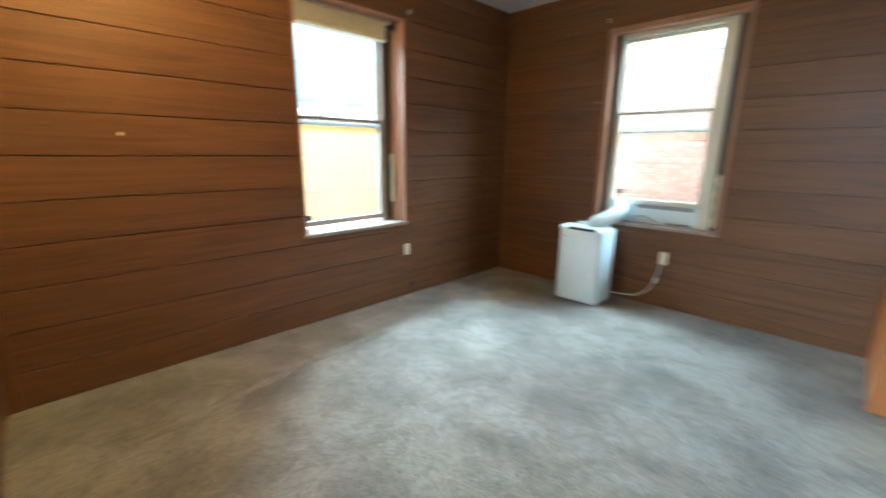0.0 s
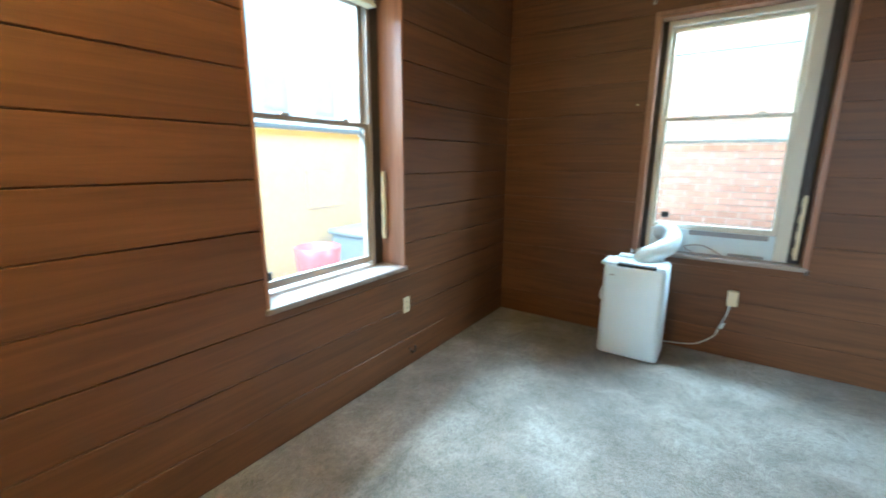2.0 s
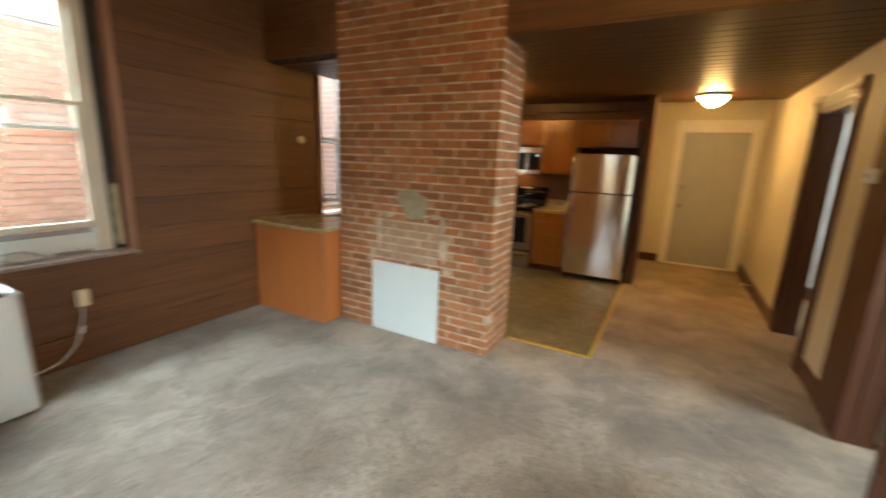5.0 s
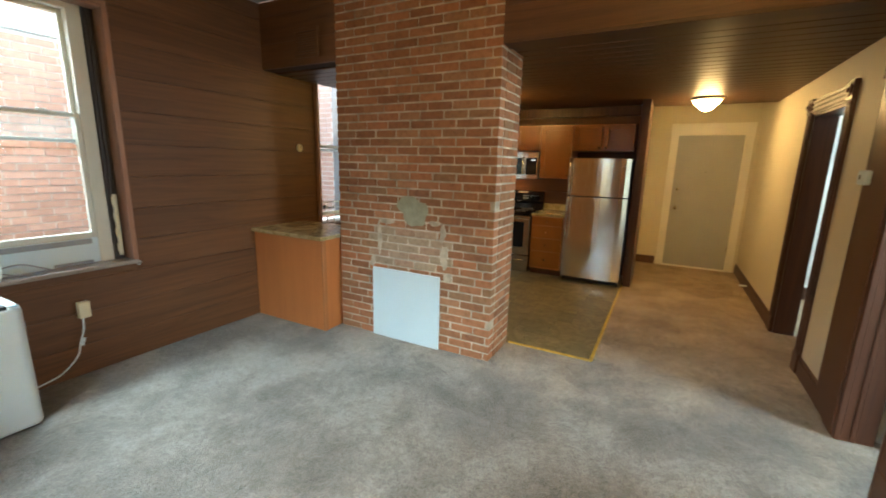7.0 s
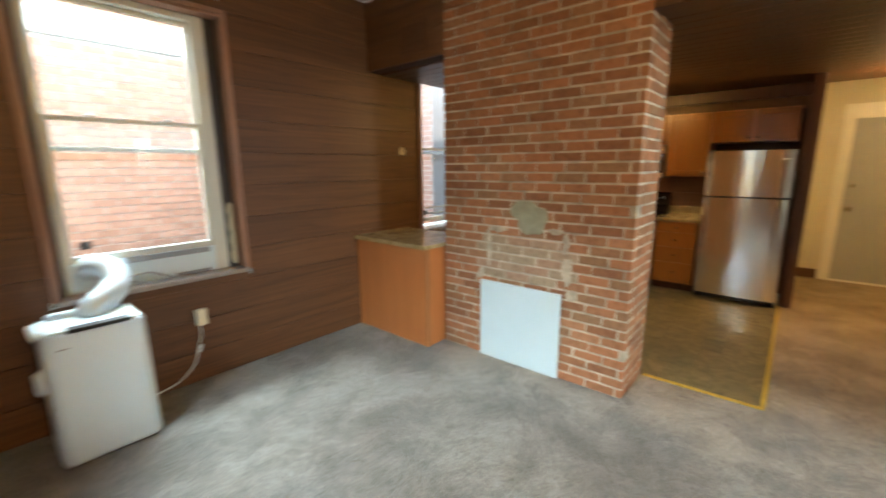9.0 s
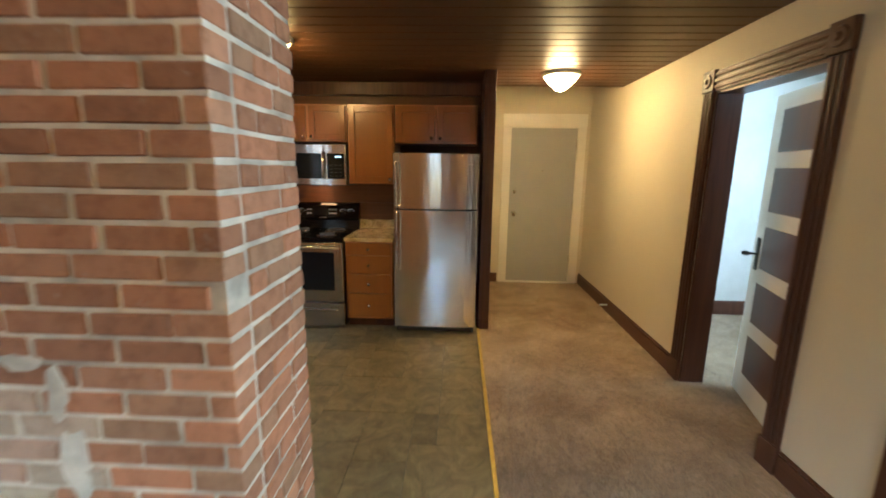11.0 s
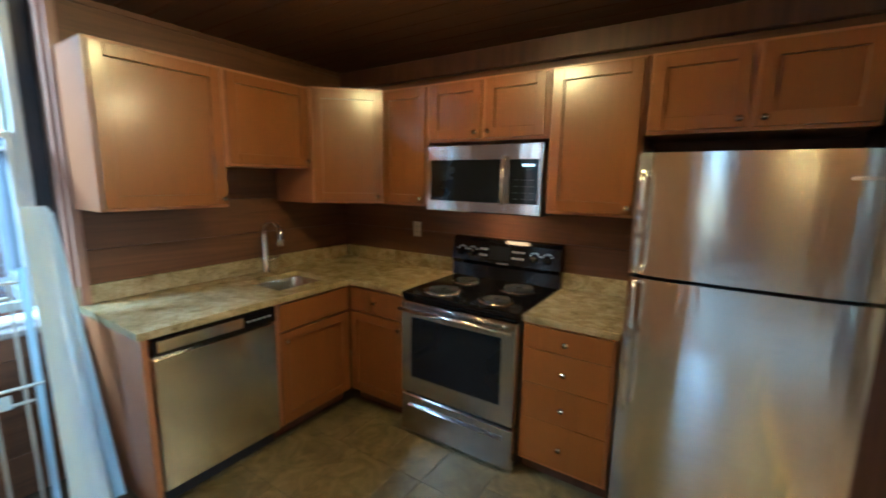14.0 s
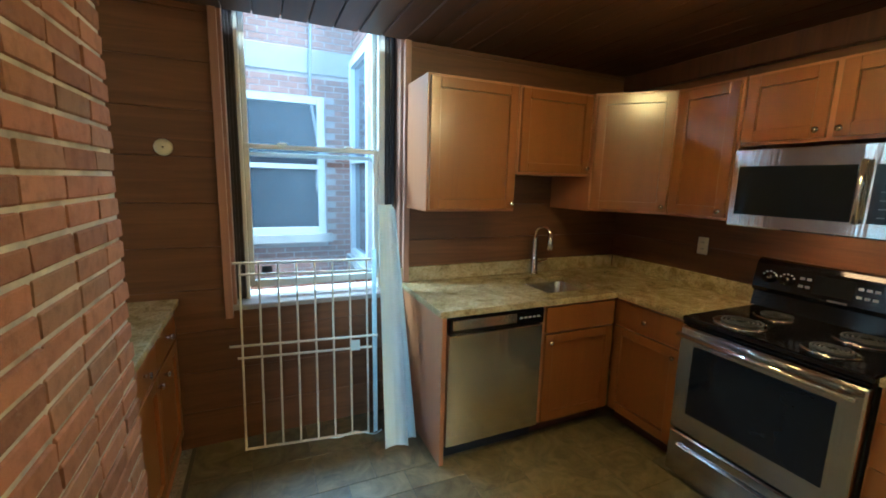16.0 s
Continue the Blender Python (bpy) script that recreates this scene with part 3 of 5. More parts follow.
# ---- windows ----
def window(name, o, u, n, w, z0, z1, glass, frame_d, rails, label, reveal, tracks=(0.045, 0.045), pane=M_GLASS, sash=M_SASH):
    """A double-hung window in an opening. n points out of the room. glass: from, to along u, bottom, top. rails: the height of the inner and outer meeting rails."""
    t = new(name)
    t.location = Vector(o) + Vector((0, 0, z0))
    tagged(t, label, "window", "", "structure")
    g0, g1, gz0, gz1 = glass
    # lining boards
    part("lining", obox(o, u, n, 0.0, 0.018, -0.004, reveal + 0.08, z0 + 0.02, z1, 0.002), M_REVEAL, t)
    part("lining", obox(o, u, n, w - 0.018, w, -0.004, reveal + 0.08, z0 + 0.02, z1, 0.002), M_REVEAL, t)
    part("lining", obox(o, u, n, 0.018, w - 0.018, -0.004, reveal + 0.08, z1 - 0.018, z1, 0.002), M_REVEAL, t)
    part("window_sill", obox(o, u, n, -0.01, w + 0.01, -0.022, reveal + 0.09, z0 - 0.012, z0 + 0.02, 0.006), M_SILL, t, "worn wooden inner sill")
    d = frame_d
    for a0, a1 in ((0.018, 0.018 + tracks[0]), (w - 0.018 - tracks[1], w - 0.018)):
        bm = obox(o, u, n, a0, a1, d + 0.02, d + 0.09, z0 + 0.02, z1 - 0.018)
        k = 3
        for i in range(k):
            c = a0 + (a1 - a0) * (i + 0.5) / k
            obx(bm, o, u, n, c - 0.004, c + 0.004, d, d + 0.02, z0 + 0.02, z1 - 0.018, 0.001)
        part("track", bm, M_SASHD, t, "dark metal sash track")
    f0, f1 = 0.018 + tracks[0], w - 0.018 - tracks[1]
    part("window_frame", obox(o, u, n, f0, g0 - 0.03, d, d + 0.1, z0 + 0.02, z1 - 0.018, 0.004), sash, t)
    part("window_frame", obox(o, u, n, g1 + 0.03, f1, d, d + 0.1, z0 + 0.02, z1 - 0.018, 0.004), sash, t)
    part("window_frame", obox(o, u, n, g0 - 0.03, g1 + 0.03, d, d + 0.1, gz1 + 0.03, z1 - 0.018, 0.004), sash, t)
    ri, ro = rails
    for nm, zz0, zz1, dd in (("lower_sash", gz0, ri, d + 0.012), ("upper_sash", ro, gz1, d + 0.052)):
        bm = bmesh.new()
        obx(bm, o, u, n, g0 - 0.03, g0, dd, dd + 0.035, zz0 - 0.04, zz1 + 0.03, 0.004)
        obx(bm, o, u, n, g1, g1 + 0.03, dd, dd + 0.035, zz0 - 0.04, zz1 + 0.03, 0.004)
        lo = 0.045 if nm == "lower_sash" else 0.026
        obx(bm, o, u, n, g0, g1, dd, dd + 0.035, zz0 - lo, zz0, 0.004)
        obx(bm, o, u, n, g0, g1, dd - (0.006 if nm == "lower_sash" else 0), dd + 0.035, zz1, zz1 + 0.028, 0.004)
        s = part(nm, bm, sash, t)
        p = part("pane", obox(o, u, n, g0 - 0.004, g1 + 0.004, dd + 0.014, dd + 0.018, zz0 - 0.004, zz1 + 0.004), pane, s, "clear glass pane")
        p.visible_shadow = False
        if nm == "lower_sash":
            for q in (0.25, 0.78):
                c = g0 + (g1 - g0) * q
                part("latch", obox(o, u, n, c - 0.025, c + 0.025, dd - 0.02, dd + 0.02, zz1 + 0.026, zz1 + 0.042, 0.006), sash, s, "small sash latch")
    part("outer_sill", obox(o, u, n, 0.0, w, reveal + 0.1, 0.33, z0 - 0.03, z0 + 0.015), M_OUTW, t)
    return t


# west window
w1 = window("window_1", (XW, W1[0], 0), (0, 1, 0), (-1, 0, 0), W1[1] - W1[0], W1[2], W1[3], (0.12, 0.935, 0.86, 2.48), 0.19, (1.735, 1.72),
            "double-hung window in a deep wooden reveal, cream blind rolled up at its top", 0.19, (0.05, 0.08), M_GLASSW, M_SASHB)
part("blind_bracket", obox((XW, W1[0], 0), (0, 1, 0), (-1, 0, 0), 0.99, 1.05, 0.1, 0.16, 2.56, 2.6, 0.004), M_BLACKM, w1)
bl = thing("roller_blind", (XW - 0.15, 2.27, 2.47), "cream slatted blind drawn up to a thin stack", "blind")
for k in range(9):
    part("slat", obox((XW, W1[0], 0), (0, 1, 0), (-1, 0, 0), 0.03, 0.95, 0.1, 0.16, 2.475 + k * 0.014, 2.484 + k * 0.014, 0.002), M_BLIND, bl)
part("headrail", obox((XW, W1[0], 0), (0, 1, 0), (-1, 0, 0), 0.02, 1.0, 0.09, 0.17, 2.602, 2.63, 0.004), M_BLIND, bl)
part("bottom_rail", obox((XW, W1[0], 0), (0, 1, 0), (-1, 0, 0), 0.03, 0.96, 0.095, 0.165, 2.45, 2.472, 0.006), M_BLIND, bl)
# north window
w2 = window("window_2", (W2[0], YN, 0), (1, 0, 0), (0, 1, 0), W2[1] - W2[0], W2[2], W2[3], (0.115, 0.905, 1.03, 2.53), 0.1, (1.85, 1.7),
            "double-hung window with its lower sash raised over a vent panel", 0.1, (0.04, 0.08))
for a0, a1, q0, q1 in ((-0.027, 0.014, 0.79, W2[3]), (W2[1] - W2[0] - 0.02, W2[1] - W2[0] + 0.014, 0.79, W2[3]), (-0.027, W2[1] - W2[0] + 0.014, W2[3] + 0.001, W2[3] + 0.03)):
    part("casing", obox((W2[0], YN, 0), (1, 0, 0), (0, 1, 0), a0, a1, -0.016, -0.005, q0, q1, 0.003), M_REVEAL, w2, "narrow plain wooden casing")
# kitchen window
w3 = window("window_3", (W3[0], YN, 0), (1, 0, 0), (0, 1, 0), W3[1] - W3[0], W3[2], W3[3], (0.12, 0.855, 0.96, 2.53), 0.1, (1.745, 1.73),
            "tall double-hung kitchen window whose top passes behind the low ceiling", 0.1, (0.05, 0.07), M_GLASSK)
for a0, a1 in ((-0.04, 0.0), (W3[1] - W3[0], W3[1] - W3[0] + 0.04)):
    part("casing", obox((W3[0], YN, 0), (1, 0, 0), (0, 1, 0), a0, a1, -0.04, 0.0, 0.78, ZK - 0.004, 0.003), M_REVEAL, w3, "narrow plain wooden casing")
for wn, o, u, n, a, zz in ((w1, (XW, W1[0], 0), (0, 1, 0), (-1, 0, 0), 0.11, 0.865), (w2, (W2[0], YN, 0), (1, 0, 0), (0, 1, 0), 0.155, 1.07), (w3, (W3[0], YN, 0), (1, 0, 0), (0, 1, 0), 0.16, 0.995)):
    d = 0.19 if wn is w1 else 0.1
    part("sticker", obox(o, u, n, a, a + 0.058, d + 0.008, d + 0.0115, zz, zz + 0.05), M_BLACKM, wn, "small black square sticker")
for wn, o, u, n, a, zz in ((w1, (XW, W1[0], 0), (0, 1, 0), (-1, 0, 0), 1.03, 0.98), (w2, (W2[0], YN, 0), (1, 0, 0), (0, 1, 0), 1.05, 0.83)):
    d = 0.13 if wn is w1 else 0.06
    bm = obox(o, u, n, a, a + 0.022, d, d + 0.03, zz, zz + 0.47, 0.003)
    for k in range(4):
        obx(bm, o, u, n, a - 0.008, a + 0.0, d + 0.004, d + 0.026, zz + 0.03 + k * 0.12, zz + 0.09 + k * 0.12, 0.002)
    part("sash_stop", bm, M_ALMOND, wn, "pale slotted plastic stop strip")

# ---- trim of hall and openings ----
bm = bmesh.new()
for x0, x1 in ((1.467, 1.93), (3.06, XD)):
    bx(bm, x0, x1, YH, YH + 0.018, 0, 0.125, 0.003)
    bx(bm, x0, x1, YH, YH + 0.012, 0.128, 0.15, 0.004)
baseboard = struct("baseboard_hall", bm, M_TRIMX, "tall dark-stained baseboard along the hall", "baseboard")
struct("baseboard_hall_end", box(XD - 0.018, XD, 0.9, 2.0, 0, 0.13, 0.004), M_TRIM, "dark-stained baseboard", "baseboard")


def jamb_casing(name, xa, xb, top, label):
    """Fluted casing with corner blocks round a doorway in the hall wall."""
    t = new(name)
    t.location = ((xa + xb) / 2, YH, 0)
    tagged(t, label, "door casing", "", "structure")
    for x0 in (xa - 0.12, xb):
        bm = bmesh.new()
        bx(bm, x0, x0 + 0.12, YH, YH + 0.016, 0, top, 0.002)
        for k in range(3):
            c = x0 + 0.024 + k * 0.036
            bx(bm, c - 0.012, c + 0.012, YH + 0.014, YH + 0.028, 0.16, top, 0.006)
        bx(bm, x0 - 0.004, x0 + 0.124, YH, YH + 0.03, 0, 0.16, 0.003)
        part("upright", bm, M_TRIM, t)
        bm = bmesh.new()
        bx(bm, x0 - 0.006, x0 + 0.126, YH, YH + 0.034, top, top + 0.14, 0.004)
        rod(bm, (x0 + 0.06, YH + 0.03, top + 0.07), (x0 + 0.06, YH + 0.044, top + 0.07), 0.05, 0.04, 20)
        rod(bm, (x0 + 0.06, YH + 0.04, top + 0.07), (x0 + 0.06, YH + 0.056, top + 0.07), 0.024, 0.012, 16)
        part("corner_block", bm, M_TRIM, t, "square block with a turned rosette")
    bm = box(xa, xb, YH, YH + 0.016, top, top + 0.13, 0.002)
    for k in range(3):
        c = top + 0.026 + k * 0.038
        bx(bm, xa, xb, YH + 0.014, YH + 0.028, c - 0.013, c + 0.013, 0.006)
    part("head", bm, M_TRIMX, t)
    for x0, x1 in ((xa - 0.0, xa + 0.018), (xb - 0.018, xb)):
        part("jamb", box(x0, x1, YH - 0.17, YH - 0.001, 0, top - 0.002), M_TRIM, t)
    part("jamb", box(xa, xb, YH - 0.17, YH - 0.001, top - 0.018, top), M_TRIMX, t)
    return t


jamb_casing("casing_hall", 2.06, 2.93, 2.1, "dark fluted doorway casing with rosette corner blocks")

# room behind the doorway
struct("wall_side_room", box(1.2, 4.6, -2.4, -2.3, -0.1, ZL), M_OUTW, "white wall of the room behind the hall", "wall")
struct("wall_side_room_east", box(4.5, 4.6, -2.3, YH - 0.16, -0.1, ZL), M_OUTW, "white wall of the room behind the hall", "wall")
struct("wall_side_room_west", box(1.1, 1.2, -2.4, YH - 0.16, -0.1, ZL), M_OUTW, "white wall of the room behind the hall", "wall")
struct("ceiling_side_room", box(1.2, 4.5, -2.3, YH - 0.16, 2.7, 2.8), M_WHITEC, "white ceiling of the room behind the hall", "ceiling")
struct("baseboard_side_room", box(1.2, 4.5, -2.3, -2.28, 0, 0.16, 0.004), M_TRIMX, "brown baseboard in the white room", "baseboard")
struct("baseboard_side_room_east", box(4.48, 4.5, -2.28, YH - 0.16, 0, 0.16, 0.004), M_TRIM, "brown baseboard in the white room", "baseboard")

# panelled door standing open in that doorway
pd = thing("panelled_door", (2.09, -0.32, 0), "white door with five dark sunk panels, standing ajar", "door")
do, du, dn = (2.085, -0.405, 0), (0.9681, -0.2504, 0), (0.2504, 0.9681, 0)
bm = obox(do, du, dn, 0, 0.8, -0.036, 0, 0.012, 2.06, 0.003)
part("leaf", bm, M_OUTW, pd)
for zz0, zz1 in ((0.18, 0.46), (0.56, 0.84), (0.94, 1.22), (1.32, 1.6), (1.7, 1.96)):
    bm = obox(do, du, dn, 0.13, 0.67, -0.002, 0.003, zz0, zz1, 0.001)
    part("panel", bm, M_TRIM, pd, "dark sunk panel")
bm = obox(do, du, dn, 0.705, 0.745, 0.0, 0.008, 0.92, 1.14, 0.002)
rod(bm, Vector(do) + Vector(du) * 0.725 + Vector((0, 0, 1.03)), Vector(do) + Vector(du) * 0.725 + Vector(dn) * 0.055 + Vector((0, 0, 1.03)), 0.008)
lathe(bm, Vector(do) + Vector(du) * 0.725 + Vector(dn) * 0.07 + Vector((0, 0, 1.015)), [(0.012, 0), (0.026, 0.008), (0.026, 0.022), (0.012, 0.03)], 16)
part("knob", bm, M_BLACKM, pd, "black knob on a tall plate", True)

# hall end door
hd = new("door_1")
hd.location = (XD, 0.335, 0)
tagged(hd, "closed flush grey-beige door in a cream casing", "door", "", "structure")
part("leaf", box(XD + 0.01, XD + 0.05, -0.1, 0.77, 0.02, 2.11, 0.003), M_DOORP, hd)
bm = bmesh.new()
for y0, y1 in ((-0.11 - 0.1, -0.11), (0.78, 0.88)):
    bx(bm, XD - 0.018, XD, y0, y1, 0, 2.12, 0.004)
bx(bm, XD - 0.02, XD, -0.215, 0.885, 2.12, 2.29, 0.004)
part("casing", bm, M_TRIMW, hd, "wide cream door casing")
bm = bmesh.new()
bx(bm, XD, XD + 0.03, -0.11, -0.1, 0, 2.12)
bx(bm, XD, XD + 0.03, 0.77, 0.78, 0, 2.12)
bx(bm, XD, XD + 0.03, -0.1, 0.77, 2.11, 2.12)
part("stop", bm, M_TRIMW, hd)
part("threshold", box(XD - 0.03, XD + 0.05, -0.11, 0.78, 0.0, 0.018, 0.004), M_TRIMW, hd, "pale threshold strip")
bm = bmesh.new()
rod(bm, (XD + 0.01, 0.7, 0.97), (XD - 0.03, 0.7, 0.97), 0.012)
rod(bm, (XD - 0.025, 0.7, 0.97), (XD - 0.055, 0.7, 0.97), 0.026, 0.024, 18)
rod(bm, (XD + 0.01, 0.7, 0.97), (XD + 0.004, 0.7, 0.97), 0.034, 0.032, 18)
part("knob", bm, M_KNOB, hd, "round satin knob", True)
bm = bmesh.new()
rod(bm, (XD + 0.01, 0.7, 1.27), (XD - 0.012, 0.7, 1.27), 0.026, 0.022, 18)
part("deadbolt", bm, M_KNOB, hd, "round deadbolt", True)
part("peephole", rod(bmesh.new(), (XD + 0.012, 0.335, 1.55), (XD + 0.005, 0.335, 1.55), 0.008), M_KNOB, hd)
for zz in (0.3, 1.05, 1.85):
    part("hinge", box(XD + 0.002, XD + 0.012, -0.105, -0.09, zz, zz + 0.09), M_KNOB, hd)

# dark post and recessed brown door beside it
post = new("trim_post")
post.location = (1.14, -0.24, 0)
tagged(post, "wide dark-stained casing post", "trim", "", "structure")
part("face", box(1.215, 1.465, YH, YH + 0.02, 0, ZK, 0.003), M_TRIM, post)
part("face", box(1.045, 1.21, YH, YH + 0.035, 0, ZK, 0.004), M_TRIM, post)
bm = bmesh.new()
for k, (a, b, c) in enumerate(((0.0, 0.03, 0.04), (0.03, 0.075, 0.03), (0.075, 0.1, 0.036), (0.1, 0.19, 0.024))):
    bx(bm, 1.045 - c, 1.045, YH + 0.03 - b, YH + 0.03 - a, 0, ZK, 0.004)
part("moulding", bm, M_TRIM, post, "stepped moulding")
rd = thing("brown_door", (1.0, -0.47, 0), "brown panelled wooden door standing open into the next room", "door")
part("leaf", box(0.985, 1.02, -1.25, -0.45, 0.012, 2.06, 0.003), M_TRIM, rd)
for y0, y1 in ((-1.16, -0.9), (-0.8, -0.54)):
    for z0, z1 in ((0.2, 0.95), (1.1, 1.95)):
        part("panel", box(0.978, 0.987, y0, y1, z0, z1, 0.004), M_TRIM, rd)
part("knob", rod(bmesh.new(), (0.986, -1.19, 1.0), (0.94, -1.19, 1.0), 0.012, 0.026, 16), M_KNOB, rd, "", True)
struct("wall_next_room", box(-1.6, -1.5, -2.4, YS - 0.17, -0.1, ZL), M_CREAM, "cream wall of the next room", "wall")
struct("wall_next_room_south", box(-1.6, 1.1, -2.4, -2.3, -0.1, ZL), M_CREAM, "cream wall of the next room", "wall")
struct("ceiling_next_room", box(-1.5, 1.1, -2.3, YS - 0.17, 2.7, 2.8), M_WHITEC, "white ceiling of the next room", "ceiling")
struct("wall_over_recess", box(0.11, 1.05, YH - 0.16, YS - T - 0.14, 2.08, 2.7), M_TRIMX, "dark lintel over the doorway", "wall")
struct("trim_south_end", box(0.095, 0.112, YS - 0.17, YS + 0.004, 0, ZL, 0.003), M_TRIM, "dark end board of the boarded wall", "trim")
struct("trim_header_edge", box(XH - 0.004, XH + 0.15, YS - 0.1, CH[2], ZK - 0.012, ZK + 0.012, 0.003), M_CEILW, "board edging under the header", "trim")
struct("wall_end_south", box(XH + 0.005, 1.05, -0.5, YS - T, ZK, ZL), M_BACK, "boarded wall over the passage", "wall")
struct("panel_refrigerator", box(3.857, 4.556, 1.135, 1.24, 0, ZK, 0.004), M_TRIM, "dark-stained tall panel beside the refrigerator", "panel")
struct("wall_panel_back", box(4.2, 4.556, 1.14, 1.2, ZK, ZL), M_CREAM, "cream wall above", "wall")
struct("trim_crown", box(XE - 0.05, XE, 1.25, YN, 2.3, ZK, 0.006), M_TRIM, "dark board along the top of the kitchen wall", "trim")

# ---- vinyl floor edging ----
struct("trim_floor_strip", box(1.29, 3.86, 1.225, 1.25, 0, 0.012, 0.003), M_YELLOW, "worn yellow metal edging strip", "edging strip")
struct("trim_floor_strip_end", box(1.285, 1.31, 1.225, 1.96, 0, 0.012, 0.003), M_YELLOW, "worn yellow metal edging strip", "edging strip")


# ---- lamps ----
def ceiling_lamp(at, label, glass):
    x, y, z = at
    t = thing("ceiling_light", at, label, "ceiling lamp", "ceiling lamps")
    part("base", lathe(bmesh.new(), (x, y, z - 0.035), [(0.14, 0), (0.165, 0.006), (0.178, 0.02), (0.17, 0.035)], 36), M_TRIMW, t, "", True)
    part("bowl", lathe(bmesh.new(), (x, y, z - 0.13), [(0.012, -0.024), (0.046, -0.014), (0.078, 0.014), (0.125, 0.06), (0.15, 0.093)], 36), glass, t, "lit frosted glass bowl", True)
    part("finial", lathe(bmesh.new(), (x, y, z - 0.172), [(0.004, 0), (0.012, 0.006), (0.012, 0.018), (0.006, 0.022)], 14), M_KNOB, t, "", True)
    return t


ceiling_lamp((3.98, 0.545, ZK), "lit frosted glass bowl lamp on the board ceiling", M_LAMP)
ceiling_lamp((2.93, 2.78, ZK), "lit frosted glass bowl lamp over the kitchen floor", M_LAMPK)
ceiling_lamp((-1.75, 0.62, ZL), "lit frosted glass bowl lamp on the white ceiling", M_LAMPL)


# ---- kitchen cabinets ----
def knob(parent, p, n):
    p, n = Vector(p), Vector(n).normalized()
    bm = bmesh.new()
    rod(bm, p, p + n * 0.016, 0.006, 0.005, 10)
    rod(bm, p + n * 0.014, p + n * 0.028, 0.011, 0.014, 14)
    part("knob", bm, M_KNOB, parent, "small satin nickel knob", True)


def front(parent, o, u, n, u0, u1, z0, z1, kn=None, name="door", rail=0.058, drawer=False):
    """A cabinet front: shaker frame with sunk panel, or a slab drawer."""
    bm = bmesh.new()
    g = 0.0018
    u0, u1, z0, z1 = u0 + g, u1 - g, z0 + g, z1 - g
    if drawer:
        obx(bm, o, u, n, u0, u1, 0, 0.019, z0, z1)
        d = part(name, bm, M_CAB, parent)
    else:
        obx(bm, o, u, n, u0 + rail - 0.004, u1 - rail + 0.004, -0.004, 0.005, z0 + rail - 0.004, z1 - rail + 0.004)
        d = part(name, bm, M_CAB, parent)
        for a, b in ((u0, u0 + rail), (u1 - rail, u1)):
            part("stile", obox(o, u, n, a, b, 0, 0.021, z0, z1, 0.0025), M_CAB, d)
        for a, b in ((z0, z0 + rail), (z1 - rail, z1)):
            part("rail", obox(o, u, n, u0 + rail, u1 - rail, 0, 0.021, a, b, 0.0025), M_CAB, d)
    if kn:
        knob(d, Vector(o) + Vector(u).normalized() * kn[0] + Vector(n).normalized() * 0.019 + Vector((0, 0, kn[1])), n)
    return d


def wall_cabinet(o, u, n, w, z0, z1, depth, doors, label):
    t = thing("wall_cabinet", Vector(o) + Vector((0, 0, z0)), label, "kitchen cabinet", "wall cabinets")
    part("body", obox(o, u, n, 0.001, w - 0.001, -depth, -0.001, z0, z1, 0.002), M_CABX, t)
    k = len(doors)
    for i, side in enumerate(doors):
        u0, u1 = w * i / k + 0.012, w * (i + 1) / k - 0.012
        front(t, o, u, n, u0, u1, z0 + 0.014, z1 - 0.014, (u1 - 0.03 if side == "r" else u0 + 0.03, z0 + 0.05))
    return t


NU, NN = (1, 0, 0), (0, -1, 0)
EU, EN = (0, -1, 0), (-1, 0, 0)
lab = "maple wall cabinet with a recessed-panel door"
wall_cabinet((2.577, 4.095, 0), NU, NN, 0.595, 1.41, 2.17, YN - 4.095 - 0.002, "r", lab)
wall_cabinet((3.175, 4.095, 0), NU, NN, 0.572, 1.64, 2.17, YN - 4.095 - 0.002, "r", "short maple wall cabinet over the sink")
wall_cabinet((4.04, 3.69, 0), EU, EN, 0.375, 1.41, 2.16, XE - 4.04 - 0.002, "r", lab)
wall_cabinet((4.04, 3.31, 0), EU, EN, 0.765, 1.805, 2.16, XE - 4.04 - 0.002, "rl", "short double-door maple cabinet over the microwave")
wall_cabinet((4.04, 2.54, 0), EU, EN, 0.455, 1.41, 2.16, XE - 4.04 - 0.002, "r", lab)
wall_cabinet((4.04, 2.08, 0), EU, EN, 0.79, 1.80, 2.16, XE - 4.04 - 0.002, "rl", "short double-door maple cabinet over the refrigerator")
# corner cabinet with its door across the corner
cc = thing("wall_cabinet", (4.1, 4.1, 1.41), "maple corner wall cabinet with a diagonal door", "kitchen cabinet", "wall cabinets")
bm = bmesh.new()
ring = [(3.753, 4.075), (4.088, 3.725), (4.088, 3.695), (XE - 0.002, 3.695), (XE - 0.002, YN - 0.002), (3.753, YN - 0.002)]
lo = [bm.verts.new((x, y, 1.41)) for x, y in ring]
hi = [bm.verts.new((x, y, 2.175)) for x, y in ring]
bm.faces.new(lo)
bm.faces.new(hi[::-1])
for i in range(6):
    bm.faces.new((lo[i], lo[(i + 1) % 6], hi[(i + 1) % 6], hi[i]))
part("body", bm, M_CABX, cc)
cu = Vector((4.088 - 3.753, 3.725 - 4.075, 0))
cn = Vector((cu.y, -cu.x, 0)).normalized()
front(cc, (3.753, 4.075, 0), cu, cn, 0.012, cu.length - 0.012, 1.424, 2.16, (cu.length - 0.045, 1.46))


